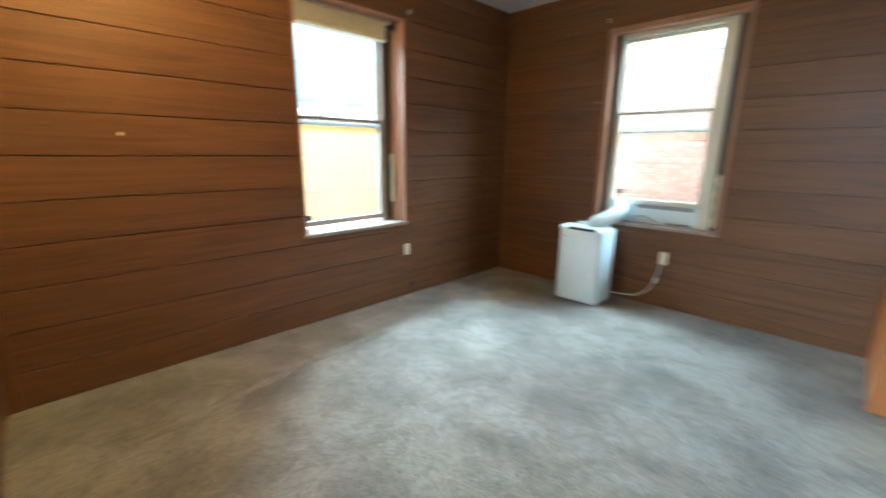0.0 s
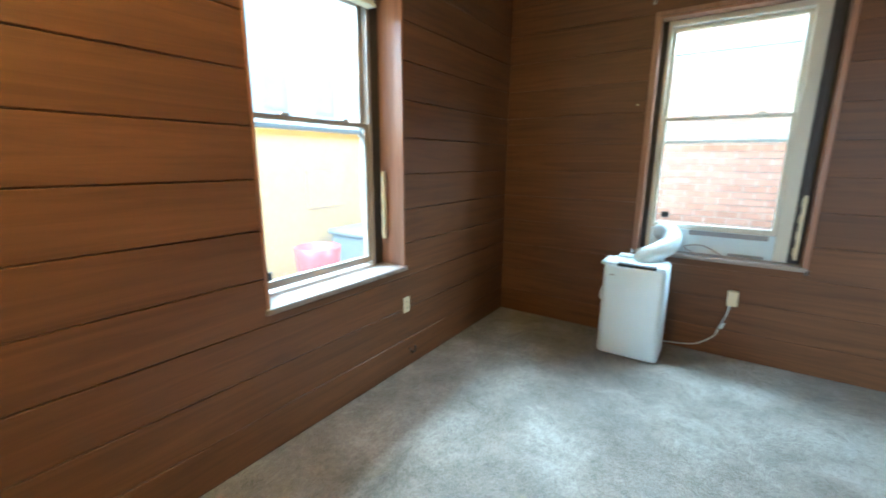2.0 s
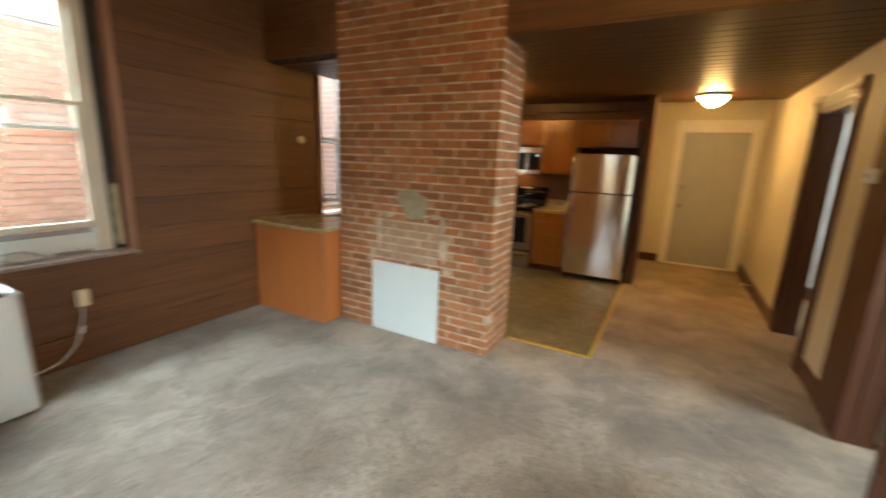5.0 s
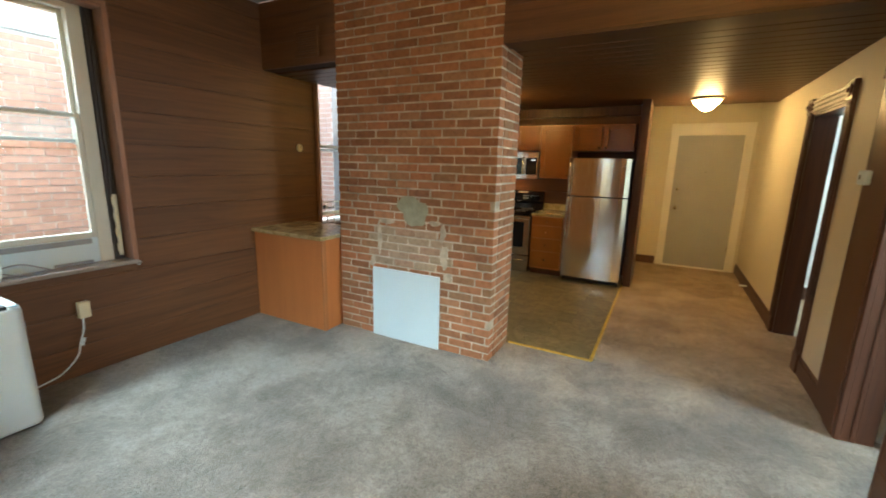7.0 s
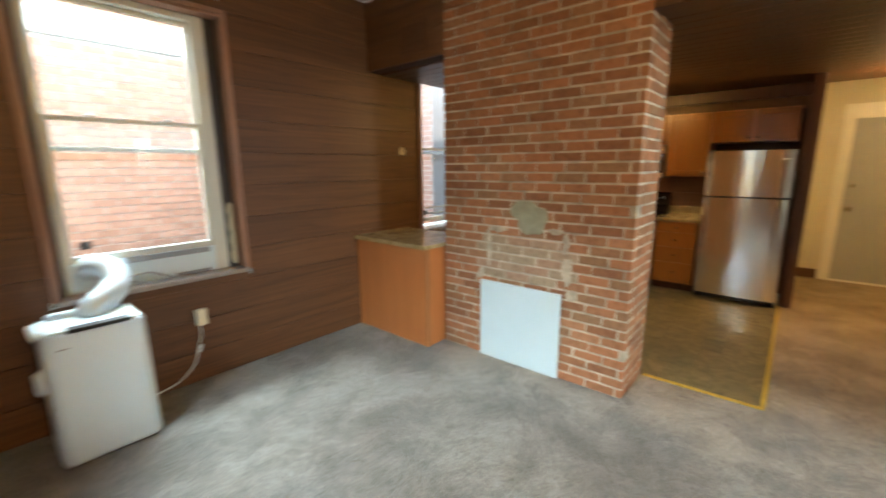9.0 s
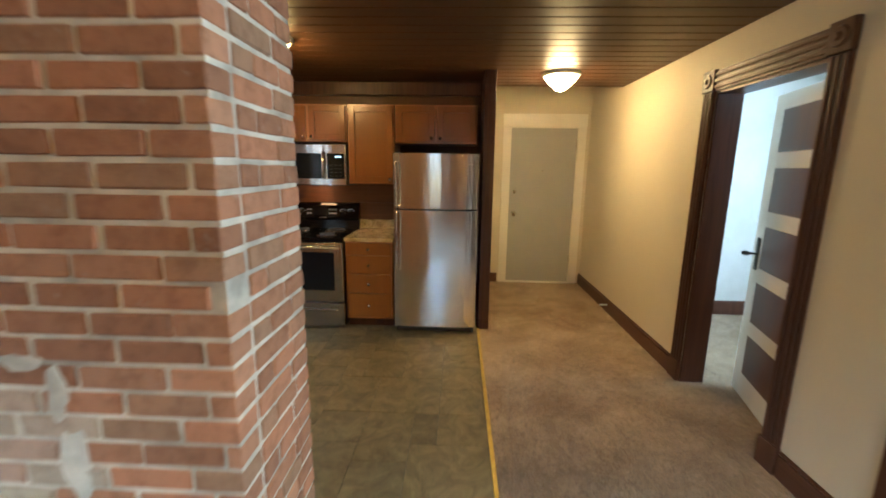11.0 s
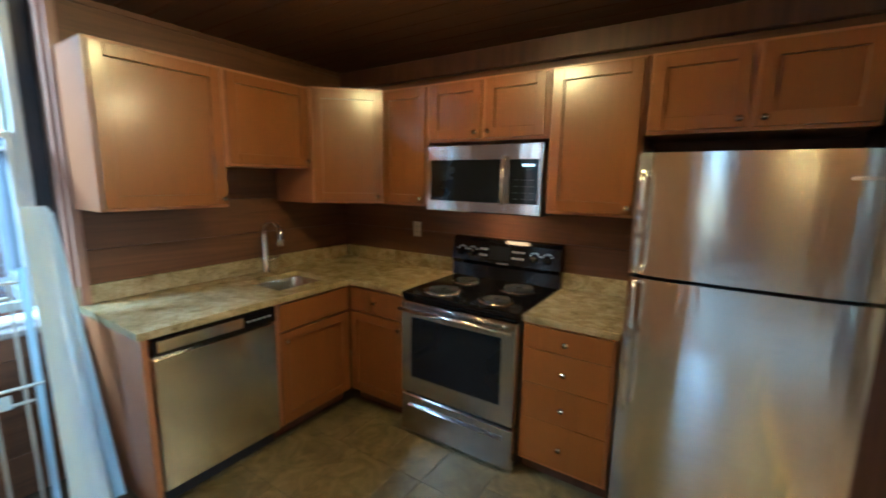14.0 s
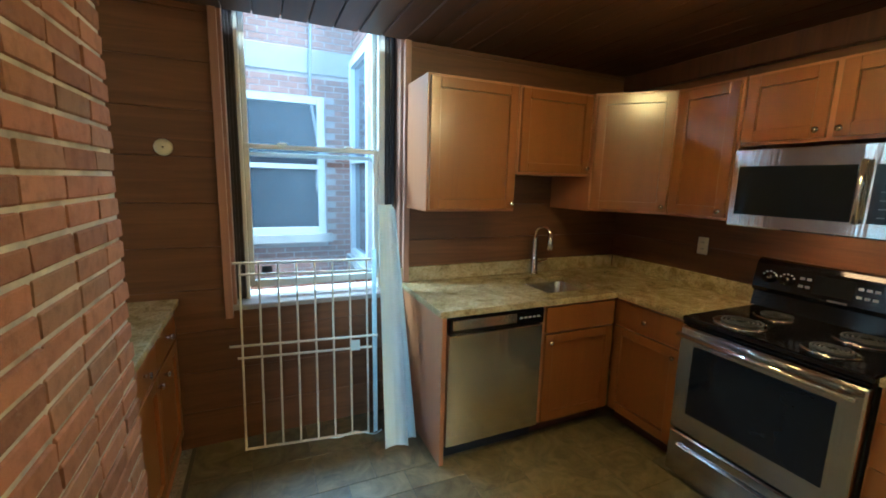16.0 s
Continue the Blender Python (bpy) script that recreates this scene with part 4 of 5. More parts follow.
def base_cabinet(o, u, n, w, depth, label, kind):
    t = thing("base_cabinet", Vector(o), label, "kitchen cabinet", "base cabinets")
    part("body", obox(o, u, n, 0.001, w - 0.001, -depth, -0.001, 0.1, 0.692 if kind == "plain" else 0.872, 0.002), M_CABX, t)
    if kind == "plain":
        part("rail", obox(o, u, n, 0.001, w - 0.001, -0.03, -0.001, 0.694, 0.872, 0.002), M_CABX, t)
        part("rail", obox(o, u, n, 0.001, w - 0.001, -depth, -depth + 0.03, 0.694, 0.872, 0.002), M_CABX, t)
    part("toe_kick", obox(o, u, n, 0.001, w - 0.001, -depth + 0.02, -0.07, 0.0, 0.1), M_TRIM, t)
    if kind == "drawers":
        zs = [0.125, 0.365, 0.557, 0.742, 0.866]
        for a, b in zip(zs, zs[1:]):
            front(t, o, u, n, 0.012, w - 0.012, a, b, (w / 2, (a + b) / 2), "drawer", drawer=True)
    else:
        front(t, o, u, n, 0.012, w - 0.012, 0.7, 0.86, (w / 2, 0.78) if kind == "both" else None, "drawer", drawer=True)
        if kind == "wide":
            front(t, o, u, n, 0.012, w / 2, 0.115, 0.69, (w / 2 - 0.035, 0.64))
            front(t, o, u, n, w / 2, w - 0.012, 0.115, 0.69, (w / 2 + 0.035, 0.64))
        else:
            front(t, o, u, n, 0.012, w - 0.012, 0.115, 0.69, (0.045 if kind == "plain" else w - 0.045, 0.64))
    return t


base_cabinet((3.235, 3.81, 0), NU, NN, 0.565, YN - 3.81 - 0.003, "maple sink base cabinet with a false drawer", "plain")
base_cabinet((3.82, 3.805, 0), EU, EN, 0.495, XE - 3.82 - 0.003, "maple base cabinet in the corner by the range", "both")
base_cabinet((3.80, 2.535, 0), EU, EN, 0.46, XE - 3.80 - 0.003, "maple base cabinet with four drawers", "drawers")
ep = solid("end_panel", box(2.565, 2.592, 3.79, YN - 0.003, 0, 0.874, 0.002), M_CABX, "plain maple end panel beside the dishwasher", "panel", (2.58, 4.13, 0))

# worktop in one L-shaped piece with the sink cut out, and the piece beside the range
SX0, SX1, SY0, SY1 = 3.33, 3.74, 3.9, 4.27
bm = bmesh.new()
for b in ((2.55, SX0, 3.775, YN - 0.004), (SX0, SX1, 3.775, SY0), (SX0, SX1, SY1, YN - 0.004), (SX1, 3.785, 3.775, YN - 0.004), (3.785, XE - 0.004, 3.305, YN - 0.004)):
    bx(bm, *b, 0.876, 0.912)
bmesh.ops.remove_doubles(bm, verts=bm.verts, dist=0.0005)
wt = thing("worktop", (3.4, 4.1, 0.876), "polished gold-brown granite worktop in an L", "worktop")
part("slab", bm, M_GRAN, wt)
bm = box(2.55, XE - 0.03, YN - 0.028, YN - 0.004, 0.9125, 1.012, 0.003)
part("upstand", bm, M_GRAN, wt)
part("upstand", box(XE - 0.028, XE - 0.004, 3.305, YN - 0.03, 0.9125, 1.012, 0.003), M_GRAN, wt)
wt2 = thing("worktop", (4.1, 2.3, 0.876), "short granite worktop between range and refrigerator", "worktop")
part("slab", box(3.775, XE - 0.004, 2.065, 2.537, 0.876, 0.912, 0.003), M_GRAN, wt2)
part("upstand", box(XE - 0.028, XE - 0.004, 2.065, 2.537, 0.9125, 1.012, 0.003), M_GRAN, wt2)
# sink
sk = thing("sink", (3.53, 4.08, 0.7), "undermounted stainless steel sink bowl", "sink")
bm = bmesh.new()
prof = [(0.0, 0.874), (0.012, 0.8), (0.03, 0.72), (0.09, 0.7)]
rings = []
for ins, z in prof:
    pts = []
    x0, x1, y0, y1 = SX0 - 0.006 + ins, SX1 + 0.006 - ins, SY0 - 0.006 + ins, SY1 + 0.006 - ins
    r = 0.07
    for cx, cy, a0 in ((x1 - r, y1 - r, 0), (x0 + r, y1 - r, 90), (x0 + r, y0 + r, 180), (x1 - r, y0 + r, 270)):
        for k in range(5):
            a = radians(a0 + 90 * k / 4)
            pts.append(bm.verts.new((cx + r * math.cos(a), cy + r * math.sin(a), z)))
    rings.append(pts)
for a, b in zip(rings, rings[1:]):
    for k in range(len(a)):
        bm.faces.new((a[k], a[(k + 1) % len(a)], b[(k + 1) % len(a)], b[k]))
bm.faces.new(rings[-1])
part("bowl", bm, M_STEELN, sk, "", True)
part("drain", lathe(bmesh.new(), (3.535, 4.085, 0.7), [(0.04, 0), (0.045, 0.004), (0.03, 0.005)], 20), M_CHROME, sk, "", True)
# faucet
fc = thing("faucet", (3.575, 4.39, 0.912), "tall chrome pull-down kitchen faucet", "faucet")
part("body", lathe(bmesh.new(), (3.575, 4.39, 0.912), [(0.032, 0), (0.032, 0.012), (0.025, 0.022), (0.025, 0.13), (0.021, 0.145), (0.021, 0.27), (0.017, 0.3)], 20), M_CHROME, fc, "", True)
part("spout", tube(bmesh.new(), curve_pts([(3.575, 4.39, 1.2), (3.575, 4.39, 1.235), (3.58, 4.37, 1.262), (3.593, 4.33, 1.272), (3.606, 4.29, 1.262), (3.612, 4.27, 1.235)]), 0.011, 12), M_CHROME, fc, "", True)
part("spray_head", lathe(bmesh.new(), (3.613, 4.268, 1.112), [(0.017, 0), (0.022, 0.008), (0.02, 0.07), (0.013, 0.128)], 16), M_CHROME, fc, "", True)
part("lever", tube(bmesh.new(), [(3.597, 4.385, 1.0), (3.63, 4.37, 1.008), (3.668, 4.355, 1.03)], [0.013, 0.01, 0.007], 10), M_CHROME, fc, "", True)

# ---- dishwasher ----
dw = thing("dishwasher", (2.91, 4.1, 0), "stainless steel dishwasher with a black control strip", "dishwasher")
part("tub", box(2.6, 3.228, 3.84, YN - 0.01, 0.1, 0.868), M_BLACKM, dw)
part("door", box(2.605, 3.223, 3.79, 3.838, 0.105, 0.765, 0.006), M_STEELN, dw)
cp = part("control_strip", box(2.603, 3.225, 3.785, 3.838, 0.772, 0.866, 0.008), M_BLACK, dw, "black control strip with a recessed handle")
part("inlay", box(2.625, 3.03, 3.782, 3.786, 0.795, 0.85, 0.002), M_STEELN, cp)
part("mark", box(2.9, 2.97, 3.7795, 3.7825, 0.815, 0.822), M_KNOB, cp)
for k in range(5):
    part("button", box(3.05 + k * 0.03, 3.068 + k * 0.03, 3.7825, 3.7855, 0.815, 0.824), M_PLGREY, cp)
part("toe_kick", box(2.61, 3.22, 3.86, 3.9, 0, 0.1), M_BLACKM, dw)

# ---- range ----
rg = thing("electric_range", (4.08, 2.92, 0), "black and stainless steel electric range with coil burners", "range")
RY0, RY1 = 2.542, 3.298
part("body", box(3.79, XE - 0.01, RY0, RY1, 0.03, 0.885, 0.004), M_BLACKM, rg)
for xx in (3.85, 4.38):
    for yy in (RY0 + 0.05, RY1 - 0.05):
        part("foot", rod(bmesh.new(), (xx, yy, 0), (xx, yy, 0.03), 0.018), M_BLACKM, rg)
ct = part("cooktop", box(3.745, XE - 0.06, RY0 - 0.003, RY1 + 0.003, 0.886, 0.915, 0.006), M_BLACK, rg, "glossy black enamel cooktop")
part("front_rail", box(3.752, 3.79, RY0, RY1, 0.868, 0.884, 0.004), M_BLACK, rg)
for bxx, byy, br in ((3.9, 2.74, 0.075), (3.9, 3.1, 0.095), (4.2, 2.74, 0.095), (4.2, 3.1, 0.075)):
    bm = bmesh.new()
    lathe(bm, (bxx, byy, 0.914), [(br + 0.022, 0), (br + 0.024, 0.006), (br + 0.014, 0.007), (br + 0.004, 0.003), (0.02, 0.002)], 32)
    dp = part("drip_pan", bm, M_CHROME, rg, "chrome drip pan", True)
    pts = []
    for k in range(90):
        a = 2 * math.pi * k / 90 * 4
        r = br * (0.2 + 0.78 * k / 90)
        pts.append((bxx + r * math.cos(a), byy + r * math.sin(a), 0.927))
    part("coil", tube(bmesh.new(), pts, 0.005, 6), M_BLACKM, dp, "spiral heating coil", True)
od = part("oven_door", box(3.735, 3.79, RY0 + 0.004, RY1 - 0.004, 0.285, 0.864, 0.008), M_STEELD, rg)
part("oven_window", box(3.7315, 3.736, RY0 + 0.085, RY1 - 0.085, 0.4, 0.775, 0.001), M_DISPLAY, od, "dark oven window")
bm = bmesh.new()
rod(bm, (3.695, RY0 + 0.02, 0.826), (3.695, RY1 - 0.02, 0.826), 0.014, None, 14)
for yy in (RY0 + 0.08, RY1 - 0.08):
    rod(bm, (3.695, yy, 0.826), (3.738, yy, 0.826), 0.009)
part("handle", bm, M_STEEL, od, "steel bar handle", True)
dr = part("drawer", box(3.738, 3.79, RY0 + 0.004, RY1 - 0.004, 0.03, 0.272, 0.008), M_STEELD, rg)
part("grip", box(3.72, 3.74, RY0 + 0.06, RY1 - 0.06, 0.195, 0.215, 0.006), M_STEELD, dr)
bg = bmesh.new()
prof = ((XE - 0.085, 0.915), (XE - 0.01, 0.915), (XE - 0.01, 1.185), (XE - 0.03, 1.193), (XE - 0.056, 1.186), (XE - 0.07, 1.165), (XE - 0.098, 1.03), (XE - 0.09, 1.01), (XE - 0.07, 1.0))
ends = [[bg.verts.new((x, y, z)) for x, z in prof] for y in (RY0 - 0.012, RY1 + 0.02)]
bg.faces.new(ends[0])
bg.faces.new(ends[1][::-1])
for k in range(len(prof)):
    q = (k + 1) % len(prof)
    bg.faces.new((ends[0][k], ends[1][k], ends[1][q], ends[0][q]))
bkg = part("backguard", bg, M_BLACK, rg, "black control panel with a sloping console")
CU, CN = Vector((0, 1, 0)), Vector((-0.135, 0, 0.028)).normalized()


def on_console(y, h):
    """A point on the console's sloping face, h from 0 at its foot to 1 at its top."""
    return Vector((XE - 0.098 + 0.028 * h, y, 1.03 + 0.135 * h))


def console_bar(name, y0, y1, h0, h1, material, label=""):
    bm = bmesh.new()
    q = [on_console(y, h) + CN * d for d in (0.0, 0.003) for y, h in ((y0, h0), (y1, h0), (y1, h1), (y0, h1))]
    v = [bm.verts.new(p) for p in q]
    for f in ((4, 5, 6, 7), (0, 1, 5, 4), (1, 2, 6, 5), (2, 3, 7, 6), (3, 0, 4, 7)):
        bm.faces.new([v[k] for k in f])
    part(name, bm, material, bkg, label)


for yy in (RY0 + 0.075, RY0 + 0.16, RY1 - 0.145, RY1 - 0.06):
    p = on_console(yy, 0.42)
    part("control_knob", rod(bmesh.new(), p, p + CN * 0.03, 0.026, 0.022, 20), M_BLACK, bkg, "", True)
    for k in range(5):
        a = radians(30 + 30 * k)
        console_bar("dial_mark", yy + 0.036 * math.cos(a) - 0.0035, yy + 0.036 * math.cos(a) + 0.0035, 0.42 + 0.27 * math.sin(a), 0.47 + 0.27 * math.sin(a), M_PLAST)
console_bar("display", 2.87, 3.03, 0.18, 0.86, M_DISPLAY, "dark clock window")
for r in range(2):
    for k in range(3):
        console_bar("button", 2.775 + k * 0.03, 2.795 + k * 0.03, 0.3 + r * 0.3, 0.4 + r * 0.3, M_PLGREY)
    for k in range(2):
        console_bar("button", 3.045 + k * 0.03, 3.065 + k * 0.03, 0.3 + r * 0.3, 0.4 + r * 0.3, M_PLGREY)
console_bar("badge", 2.88, 2.96, -0.02, 0.05, M_KNOB, "small plain maker's badge")

# ---- microwave ----
mw = thing("microwave", (4.2, 2.935, 1.39), "stainless steel over-range microwave with a dark window", "microwave")
part("body", box(4.035, XE - 0.004, 2.556, 3.312, 1.39, 1.79, 0.004), M_BLACKM, mw)
md = part("door", box(4.012, 4.034, 2.558, 3.31, 1.392, 1.788, 0.006), M_STEEL, mw)
part("window", box(4.008, 4.013, 2.80, 3.275, 1.455, 1.70, 0.001), M_DISPLAY, md, "dark glass window")
part("control_panel", box(4.008, 4.013, 2.575, 2.745, 1.455, 1.70, 0.001), M_DISPLAY, md, "black touch panel")
for k in range(4):
    part("digit", box(4.0055, 4.008, 2.652 - k * 0.016, 2.66 - k * 0.016, 1.66, 1.673), M_LED, md, "lit clock digit")
for r in range(4):
    for k in range(3):
        part("key", box(4.0065, 4.008, 2.60 + k * 0.045, 2.625 + k * 0.045, 1.48 + r * 0.035, 1.484 + r * 0.035), M_KEY, md)
bm = bmesh.new()
rod(bm, (3.985, 2.775, 1.45), (3.985, 2.775, 1.72), 0.012, None, 14)
for zz in (1.475, 1.695):
    rod(bm, (3.985, 2.775, zz), (4.014, 2.775, zz), 0.008)
part("handle", bm, M_STEEL, md, "upright steel handle", True)
part("work_lamp", box(4.2, 4.28, 2.85, 3.02, 1.384, 1.3895), M_UNDER, mw, "lit cooktop lamp")
part("vent_grille", box(4.02, 4.034, 2.57, 3.3, 1.765, 1.782), M_BLACKM, mw)


# ---- wall plates ----
def plate(at, n, label, material, round_=False):
    at, n = Vector(at), Vector(n)
    u = Vector((n.y, -n.x, 0))
    t = thing("wall_plate" if round_ else "wall_outlet", at, label, "wall plate" if round_ else "outlet")
    if round_:
        bm = rod(bmesh.new(), at - n * 0.001, at + n * 0.012, 0.043, 0.038, 28)
        part("cover", bm, material, t, "", True)
        part("screw", rod(bmesh.new(), at + n * 0.011, at + n * 0.014, 0.005), M_KNOB, t)
    else:
        part("cover", obox(at, u, n, -0.036, 0.036, -0.001, 0.007, -0.058, 0.058, 0.003), material, t)
        for zz in (-0.022, 0.022):
            s = part("socket", obox(at, u, n, -0.016, 0.016, 0.006, 0.009, zz - 0.014, zz + 0.014, 0.002), material, t)
            part("slot", obox(at, u, n, -0.008, -0.005, 0.0085, 0.0095, zz - 0.005, zz + 0.006), M_BLACKM, s)
            part("slot", obox(at, u, n, 0.005, 0.008, 0.0085, 0.0095, zz - 0.005, zz + 0.006), M_BLACKM, s)
    return t


F = 0.002
plate((XE - F, 3.70, 1.2), (-1, 0, 0), "almond outlet above the granite worktop", M_ALMOND)
plate((XW + F, 2.889, 0.494), (1, 0, 0), "almond outlet below the west window", M_ALMOND)
plate((-2.15, YS + F, 0.477), (0, 1, 0), "almond outlet low on the boarded wall", M_ALMOND)
plate((-1.39, YS + F, 0.508), (0, 1, 0), "almond outlet low on the boarded wall", M_ALMOND)
plate((1.266, YN - F, 1.721), (0, -1, 0), "round cream blank cover plate on the boards", M_ALMOND, True)

# ---- peninsula counter beside the chimney ----
pc = thing("peninsula_cabinet", (0.95, 4.0, 0), "maple base cabinet with a plain orange-brown back panel", "kitchen cabinet")
part("body", box(0.625, 1.235, 3.545, YN - 0.003, 0.0, 0.872, 0.002), M_BACKP, pc)
part("corner_stile", box(0.615, 0.66, 3.537, 3.56, 0.0, 0.872, 0.003), M_CABX, pc)
PU, PN = (0, 1, 0), (1, 0, 0)
for y0, y1, kk in ((0.01, 0.46, 0.425), (0.46, 0.91, 0.555)):
    front(pc, (1.236, 3.55, 0), PU, PN, y0, y1, 0.7, 0.86, ((y0 + y1) / 2, 0.78), "drawer", drawer=True)
    front(pc, (1.236, 3.55, 0), PU, PN, y0, y1, 0.115, 0.69, (kk, 0.64))
pw = thing("worktop", (0.92, 4.0, 0.876), "granite worktop on the peninsula beside the chimney", "worktop")
bm = box(0.585, 1.28, 3.53, YN - 0.004, 0.876, 0.912, 0.004)
part("slab", bm, M_GRAN, pw)

# ---- white board leaning over the old flue opening ----
wb = solid("leaning_board", box(0.812, 0.832, 2.43, 3.125, 0.004, 0.655, 0.004), M_BOARD, "white board leaning on the brick chimney", "panel", (0.83, 2.78, 0))

# ---- vent grille on the header ----
vg = thing("vent_grille", (XH - 0.02, 3.84, 2.63), "brown slatted air vent on the header wall", "vent")
bm = bmesh.new()
vy0, vy1, vz0, vz1 = 3.70, 3.99, 2.5, 2.745
for b in ((vy0, vy1, vz0, vz0 + 0.025), (vy0, vy1, vz1 - 0.025, vz1), (vy0, vy0 + 0.025, vz0 + 0.025, vz1 - 0.025), (vy1 - 0.025, vy1, vz0 + 0.025, vz1 - 0.025)):
    bx(bm, XH - 0.03, XH - 0.017, b[0], b[1], b[2], b[3], 0.002)
part("frame", bm, M_WALLY, vg)
part("backing", box(XH - 0.02, XH - 0.017, vy0 + 0.02, vy1 - 0.02, vz0 + 0.02, vz1 - 0.02), M_BACK, vg)
for k in range(9):
    part("slat", obox((XH - 0.024, vy0 + 0.025, vz0 + 0.032 + k * 0.0205), (0, 1, 0), (1, 0, 0), 0, vy1 - vy0 - 0.05, -0.004, 0.003, 0, 0.013), M_WALLY, vg)


# ---- portable air conditioner ----
def rounded(x0, x1, y0, y1, z0, z1, r, taper=0.0, n=5, edge=0.02):
    """An upright body with rounded corners and softened top and bottom edges."""
    bm = bmesh.new()
    levels = [(z0, edge), (z0 + edge * 0.3, edge * 0.3), (z0 + edge, 0.0), (z1 - edge, 0.0), (z1 - edge * 0.3, edge * 0.3), (z1, edge)]
    rings = []
    for z, ins in levels:
        k = taper * (z - z0) / (z1 - z0)
        a0, a1, b0, b1 = x0 + ins + k, x1 - ins - k, y0 + ins, y1 - ins
        rr = max(r - ins, 0.004)
        ring = []
        for cx, cy, s in ((a1 - rr, b1 - rr, 0), (a0 + rr, b1 - rr, 90), (a0 + rr, b0 + rr, 180), (a1 - rr, b0 + rr, 270)):
            for i in range(n):
                a = radians(s + 90 * i / (n - 1))
                ring.append(bm.verts.new((cx + rr * math.cos(a), cy + rr * math.sin(a), z)))
        rings.append(ring)
    for a, b in zip(rings, rings[1:]):
        for i in range(len(a)):
            bm.faces.new((a[i], a[(i + 1) % len(a)], b[(i + 1) % len(a)], b[i]))
    bm.faces.new(rings[0][::-1])
    bm.faces.new(rings[-1])
    return bm


ac = thing("portable_air_conditioner", (-1.5, 4.16, 0), "white portable air conditioner with an exhaust hose to the window", "air conditioner")
ax0, ax1, ay0, ay1 = -1.72, -1.265, 3.965, 4.33
part("body", rounded(ax0, ax1, ay0, ay1, 0.012, 0.748, 0.055, 0.006), M_PLAST, ac, "", True)
bm = box(ax0 + 0.02, ax1 - 0.02, ay0 + 0.02, ay1 - 0.05, 0.744, 0.758, 0.006)
bx(bm, ax0 - 0.022, ax0 + 0.03, ay0 + 0.05, ay0 + 0.27, 0.725, 0.764, 0.012)
bx(bm, ax0 + 0.06, ax1 - 0.06, ay1 - 0.1, ay1 - 0.03, 0.744, 0.785, 0.012)
part("top_panel", bm, M_PLAST, ac)
part("outlet_slot", box(ax0 + 0.11, ax1 - 0.075, ay0 + 0.004, ay0 + 0.06, 0.741, 0.7615), M_BLACKM, ac, "dark air outlet slot")
part("badge", box(ax0 + 0.06, ax0 + 0.1, ay0 - 0.0015, ay0 + 0.002, 0.665, 0.672), M_PLGREY, ac, "small plain badge")
for yy in (ay0 + 0.1, ay1 - 0.08):
    part("castor", rod(bmesh.new(), (ax1 - 0.06, yy, 0.012), (ax1 - 0.03, yy, 0.012), 0.012, None, 10), M_BLACKM, ac)
    part("castor", rod(bmesh.new(), (ax0 + 0.03, yy, 0.012), (ax0 + 0.06, yy, 0.012), 0.012, None, 10), M_BLACKM, ac)
part("cord_reel", rod(bmesh.new(), (ax0 + 0.004, 4.17, 0.45), (ax0 - 0.035, 4.17, 0.45), 0.075, 0.055, 20), M_PLAST, ac, "", True)
hp = curve_pts([(-1.48, 4.22, 0.74), (-1.45, 4.225, 0.79), (-1.375, 4.27, 0.835), (-1.315, 4.34, 0.88), (-1.31, 4.42, 0.935), (-1.355, 4.5, 0.97), (-1.4, 4.585, 0.945)], 12)
part("hose", tube(bmesh.new(), hp, [0.075 if i % 2 else 0.0725 for i in range(len(hp))], 18), M_PLAST, ac, "ribbed white exhaust hose")
# panel under the raised sash
vp = thing("window_vent_panel", (-1.0, YN + 0.11, 0.8), "pale grey-white vent panel under the raised sash", "vent panel")
part("panel", box(-1.487, -0.632, YN + 0.108, YN + 0.128, 0.797, 0.985, 0.003), M_PLAST, vp)
part("slider", box(-1.2, -0.68, YN + 0.098, YN + 0.108, 0.945, 0.982, 0.003), M_PLGREY, vp)
part("lip", box(-0.92, -0.69, YN + 0.098, YN + 0.108, 0.8, 0.822, 0.003), M_PLGREY, vp)
part("collar", rod(bmesh.new(), (-1.4, YN + 0.1, 0.93), (-1.4, YN + 0.126, 0.93), 0.082, None, 24), M_PLAST, vp)
cd = solid("cable", tube(bmesh.new(), curve_pts([(-1.3, YN + 0.06, 0.803), (-1.2, YN + 0.03, 0.806), (-1.05, YN + 0.05, 0.805), (-0.98, YN + 0.02, 0.805), (-1.12, YN + 0.01, 0.806), (-1.22, YN + 0.05, 0.85), (-1.1, YN + 0.07, 0.87), (-1.0, YN + 0.05, 0.83), (-0.95, YN + 0.04, 0.805)]), 0.005, 8), M_PLGREY, "grey cable coiled on the window sill", "cable", (-1.1, YN + 0.04, 0.8), "", True)
# plug and cord
pg = thing("power_plug", (-0.84, 4.46, 0.48), "large white plug with its cord hanging to the floor", "plug")
part("box", obox((-0.845, YN - 0.017, 0.44), (1, 0, 0.0), (0, -1, 0), -0.035, 0.035, 0, 0.045, 0.0, 0.12, 0.006), M_ALMOND, pg)
part("cord", tube(bmesh.new(), curve_pts([(-0.855, YN - 0.04, 0.45), (-0.87, YN - 0.06, 0.36), (-0.9, YN - 0.06, 0.27), (-0.93, YN - 0.07, 0.18), (-1.03, YN - 0.09, 0.1), (-1.12, YN - 0.12, 0.085), (-1.27, YN - 0.18, 0.09), (-1.32, YN - 0.2, 0.1)]), 0.005, 8), M_PLAST, pg, "", True)
